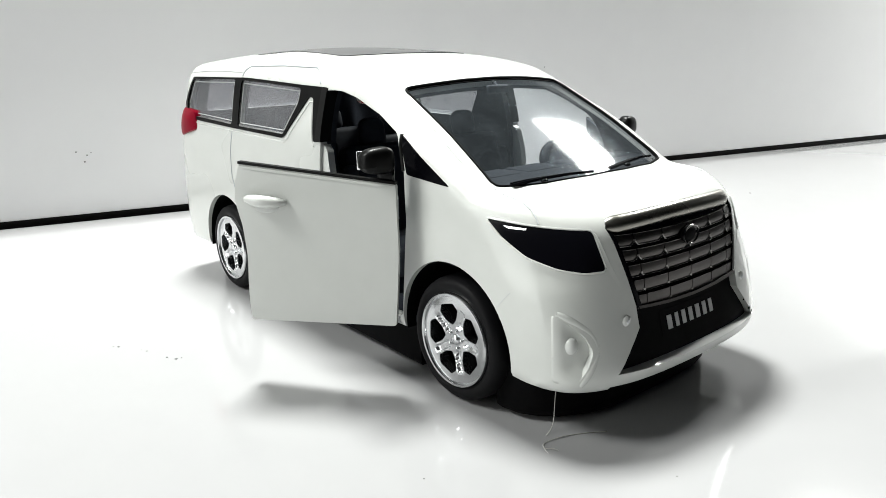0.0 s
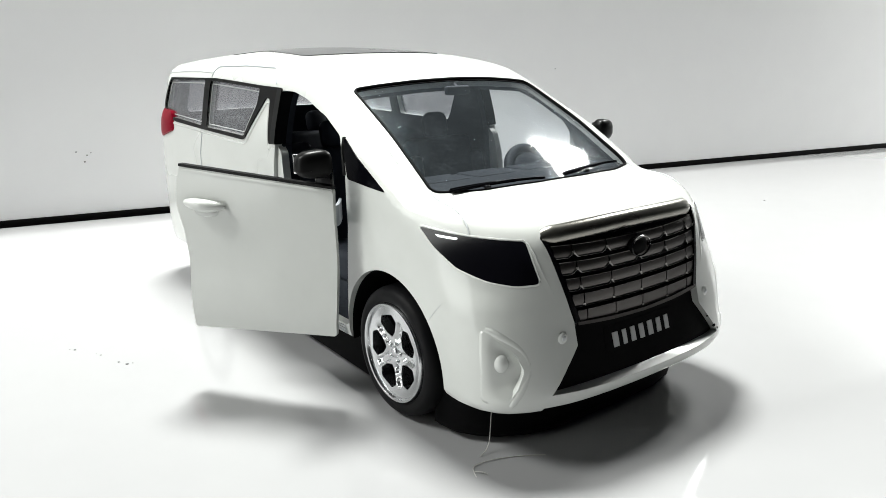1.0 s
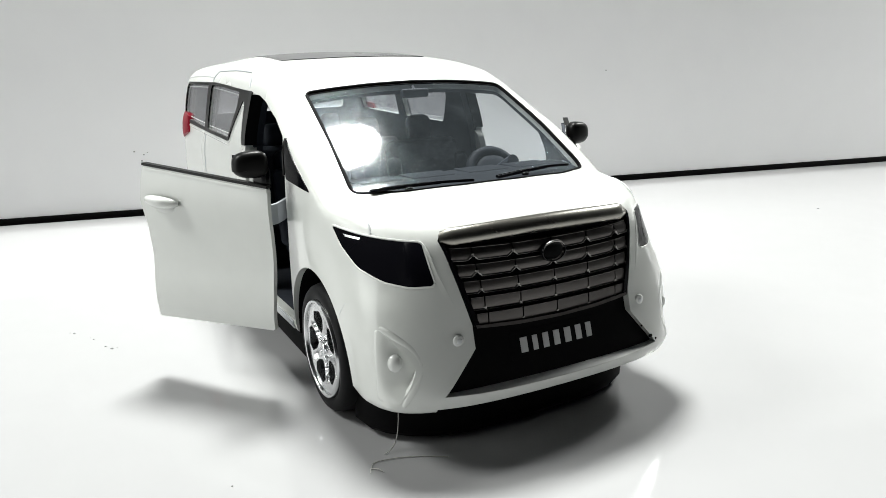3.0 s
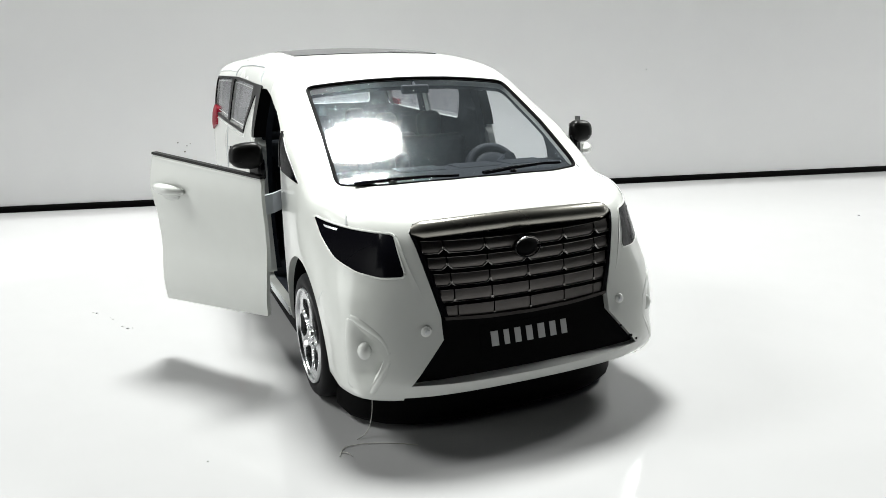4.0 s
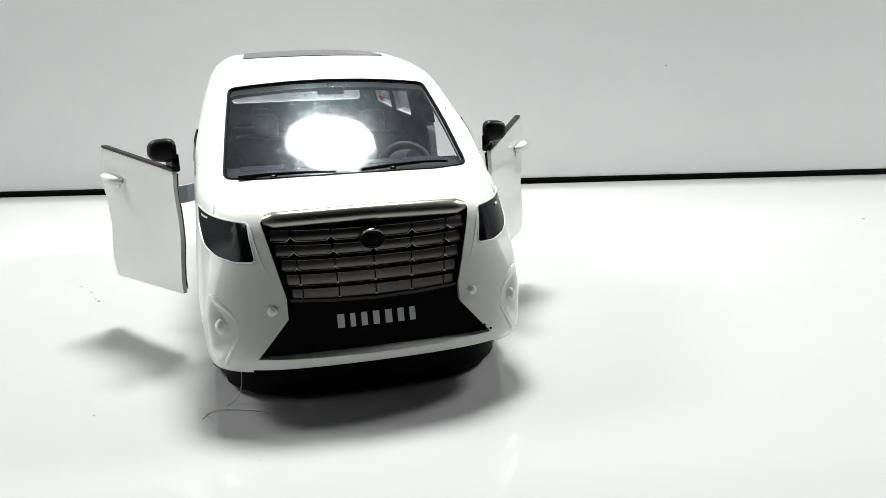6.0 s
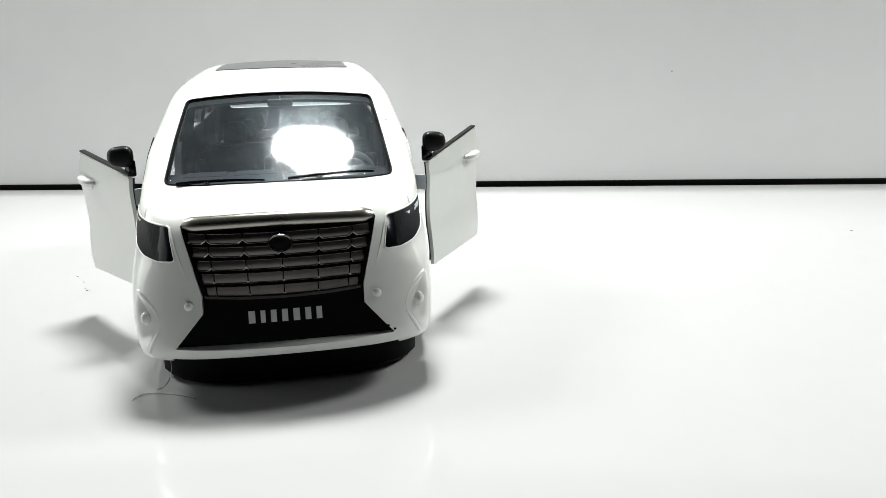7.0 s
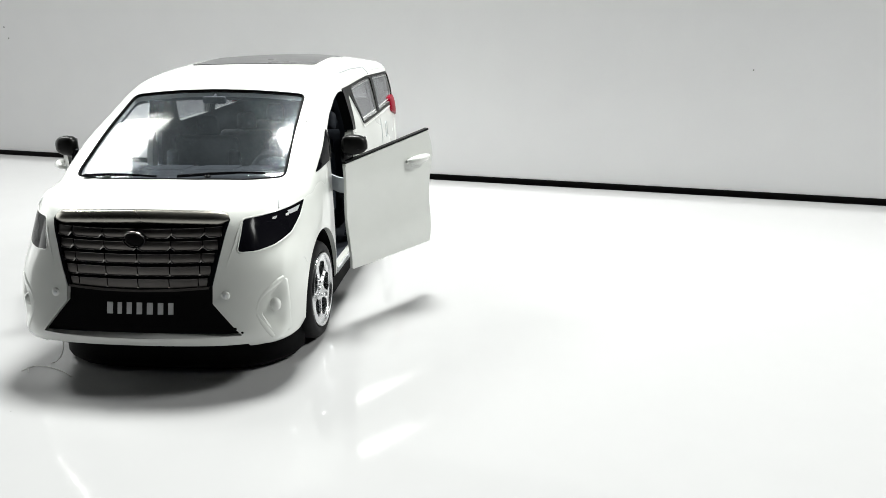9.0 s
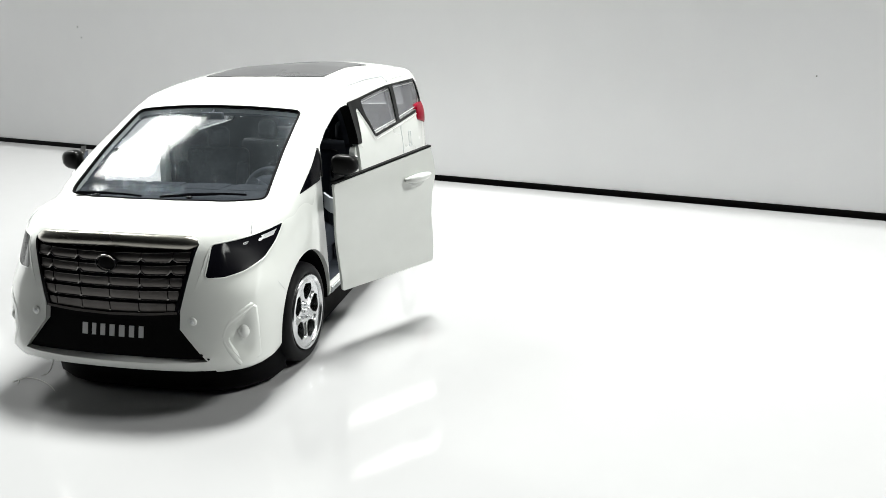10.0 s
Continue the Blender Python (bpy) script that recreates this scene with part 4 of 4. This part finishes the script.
def seat(x, y, wide, tall, rest=True):
    cushion = part("seat", *box(x - 1, x + 15, y - wide / 2, y + wide / 2, 15, 21.5, 1.8, 4), CABIN, car, "dark grey moulded seat")
    lean = Matrix.Translation((x, y, 20)) @ Matrix.Rotation(radians(-13), 4, "Y")
    part("backrest", *moved(box(-3.2, 2.2, -wide / 2, wide / 2, -2, tall, 1.8, 4), lean), CABIN, cushion)
    for t in (-1, 1):
        part("bolster", *moved(box(0.6, 3.4, t * wide / 2 - 1.6, t * wide / 2 + 1.6, 0, tall - 4, 1.2, 3), lean), CABIN, cushion)
    if rest:
        part("headrest", *moved(box(-2.4, 1.6, -3.0, 3.0, tall - 0.6, tall + 5.6, 1.9, 5), lean), CABIN, cushion)
    part("pedestal", *box(x, x + 12, y - wide / 2 + 1, y + wide / 2 - 1, 10.8, 15.4, 0.6), CABIN, cushion)


for s in (-1, 1):
    seat(9.0, s * 13.0, 17, 20)
    seat(-21.0, s * 12.6, 16, 18)
    seat(-48.0, s * 12.0, 20, 18)
mirror_piece = box(28.2, 29.3, -2.8, 2.8, 49.9, 51.6, 0.45)
rear_mirror = part("rear_view_mirror", *mirror_piece, CABIN, car, "dark rear view mirror")
part("mirror_stem", *tube([(28.6, 0, 51.2), (27.6, 0, 52.0)], 0.4, 8), CABIN, rear_mirror)


# front doors, swung open on their hinges
def open_door(s):
    """A door as a slab along its own length q with height z, swung out on side s."""
    rise = (0.0, 0.0) if s < 0 else (0.5, 0.062)
    front = Vector((36.5, 32.4, 0))
    along = Vector((-22.8, 15.5, 0)).normalized()
    out = Vector((15.5, 22.8, 0)).normalized()
    bulge = curve([8, 12, 15, 18, 23, 28, 33, 37, 40, 42], [0.5, 0.7, 1.0, 0.9, 0.45, 0.5, 0.75, 0.45, 0.0, -0.3])

    def place(q, z, off=0.0):
        p = front + along * q + out * (float(bulge(z)) + off)
        return (p.x, p.y * s, z + rise[0] + rise[1] * q)

    outline = rounded([(-1.2, 37.0), (28.0, 39.9), (28.7, 36.5), (28.9, 33.5), (28.0, 29.0), (27.6, 24), (27.6, 11.3), (-0.4, 12.2), (-0.9, 18), (-1.2, 26)], 0.6, 4)
    v, f = fill(outline, (), 1.3)
    door = part("door", *thick([place(q, z) for q, z in v], [place(q, z, -0.8) for q, z in v], f), WHITE, car, "white front door swung open")
    lower = inset(outline, 0.9)
    v, f = fill(lower, (), 1.6)
    part("door_lining", *thick([place(q, z, -0.75) for q, z in v], [place(q, z, -1.6) for q, z in v], f), CABIN, door, "dark grey inner lining")
    top = [(-1.1, 36.95), (-1.1, 37.4), (28.1, 40.3), (28.1, 39.85)]
    v, f = fill(top, (), 1.0)
    part("sill_trim", *thick([place(q, z, 0.15) for q, z in v], [place(q, z, -1.0) for q, z in v], f), SATIN, door, "black trim along the top edge")
    v, f = fill([(-1.1, 36.3), (-1.1, 36.75), (27.9, 39.6), (27.9, 39.15)], (), 1.0)
    part("sill_moulding", *thick([place(q, z, 0.18) for q, z in v], [place(q, z, -0.5) for q, z in v], f), WHITE, door)
    base = Matrix(((along.x, out.x, 0, 0), (along.y, out.y, 0, 0), (0, 0, 1, 0), (0, 0, 0, 1)))

    def at(q, off, z):
        p = front + along * q + out * (float(bulge(z)) + off)
        return Matrix.Translation((p.x, p.y, z + rise[0] + rise[1] * q)) @ base

    bow = [(-3.9 + 0.6 * k, 0.25 + 0.95 * abs(math.sin(math.pi * k / 13)) ** 0.6, 0.04 * k) for k in range(14)]
    grip = moved(tube(bow, [0.45 + 0.65 * abs(math.sin(math.pi * k / 13)) ** 0.7 for k in range(14)], 12), at(22.8, 0.0, 33.4))
    handle = part("door_handle", *mirrored(grip, s), WHITE, door, "white pull handle")
    cup = moved(blob((0, 0.05, -0.9), (2.4, 0.25, 0.9), 20, 8), at(22.8, 0.0, 33.2))
    part("handle_cup", *mirrored(cup, s), SENSOR, handle)
    dm = 0.0 if s < 0 else 0.5
    house = blob((35.0, 33.95, 40.85), (1.75, 2.75, 2.3), 32, 20, 3.0)
    hv = [(p[0] - 0.25 * (p[1] - 34), p[1], p[2] + dm - 0.10 * (p[1] - 33) + (0.5 if p[2] < 40 else 0) * (p[1] - 33) / 3) for p in house[0]]
    mirror = part("wing_mirror", *mirrored((hv, house[1]), s), SATIN, door, "black door mirror")
    glass = box(33.15, 33.35, 31.9, 36.2, 39.3, 42.4, 0.08, 2)
    part("mirror_glass", *mirrored(([(p[0] - 0.25 * (p[1] - 34), p[1], p[2] + dm) for p in glass[0]], glass[1]), s), CHROME, mirror)
    part("mirror_foot", *mirrored(moved(box(-1.2, 1.6, -1.2, 0.4, 36.6 + dm, 40.2 + dm, 0.45), Matrix.Translation((35.6, 32.4, 0)) @ base), s), BLACK, mirror)
    arm = [(31.0, 27.0, 32.2), (33.5, 28.6, 32.2), (35.4, 30.0, 32.2), (36.6, 31.6, 32.2)]
    av, af = [], []
    for p in arm:
        for dx, dz in ((0, -1.7), (0, 1.7), (-0.9, 1.7), (-0.9, -1.7)):
            av.append((p[0] + dx, p[1] * s, p[2] + dz))
    for i in range(3):
        for j in range(4):
            af.append((i * 4 + j, i * 4 + (j + 1) % 4, i * 4 + 4 + (j + 1) % 4, i * 4 + 4 + j))
    af += [(0, 1, 2, 3), (15, 14, 13, 12)]
    part("hinge_arm", av, af, GREYARM, door, "grey hinge arm", smooth=False)
    return door


for s in (-1, 1):
    open_door(s)

# ---- lint, grit and specks ----
fibres = [
    ([(64.9, -22.6, 9.0), (64.6, -22.5, 6.2), (64.5, -22.6, 3.6), (64.9, -23.2, 1.6), (65.2, -24.2, 0.5), (65.4, -25.4, 0.12)], "fine pale lint fibre hanging from under the bumper"),
    ([(69.2, -29.2, 0.1), (67.9, -28.6, 0.12), (66.9, -27.6, 0.15), (67.2, -25.0, 0.2), (68.0, -22.6, 0.15), (69.3, -20.0, 0.1), (71.0, -17.6, 0.1)], "fine curled lint fibre lying on the table"),
    ([(68.0, -28.7, 0.1), (68.9, -28.0, 0.3), (69.7, -27.5, 0.1)], "short bit of lint lying on the table"),
]
for line, words in fibres:
    tagged(part("lint_fibre", *tube([tuple(q) for q in smooth_line(line)], 0.07, 5), LINT), words, "fibre", "lint fibres")
rng = random.Random(4)


def speck(name, x, y, z, r, label, group, normal="z"):
    sq = 0.35
    rr = (r, r * rng.uniform(0.6, 1.0), r * sq) if normal == "z" else (r * sq, r, r * rng.uniform(0.6, 1.0))
    v, f = blob((0, 0, 0), rr, 8, 6)
    v = [(p[0] * rng.uniform(0.8, 1.2), p[1] * rng.uniform(0.8, 1.2), p[2]) for p in v]
    ob = part(name, v, f, GRIT)
    ob.location = (x / 1000, y / 1000, z / 1000)
    return tagged(ob, label, "speck", group)


for x, y, r in ((-19.4, -63.6, 0.35), (-20.2, -64.4, 0.15), (-14.2, -60.6, 0.14), (-12.8, -60.0, 0.22), (-6.7, -58.1, 0.22), (-4.6, -57.0, 0.35), (-4.4, -56.0, 0.2), (-11.5, 183.2, 0.5), (85.2, -20.5, 0.12), (111.6, -19.3, 0.3), (62.0, -47.0, 0.15)):
    speck("crumb", x, y, 0.06, r, "tiny dark crumb lying on the table", "crumbs on the table")
for y, z, r in ((-33, 26, 0.35), (-29.6, 24.6, 0.3), (-30.6, 22.2, 0.35), (-28.2, 25.4, 0.25), (-213, 72, 0.4), (-211, 66, 0.4), (164, 51, 0.3), (-67, 91, 0.4)):
    speck("board_mark", 1000 * WALL_X + WALL_SLOPE * y + 0.12, y, z, r, "tiny dark mark on the white board", "marks on the board", "x")
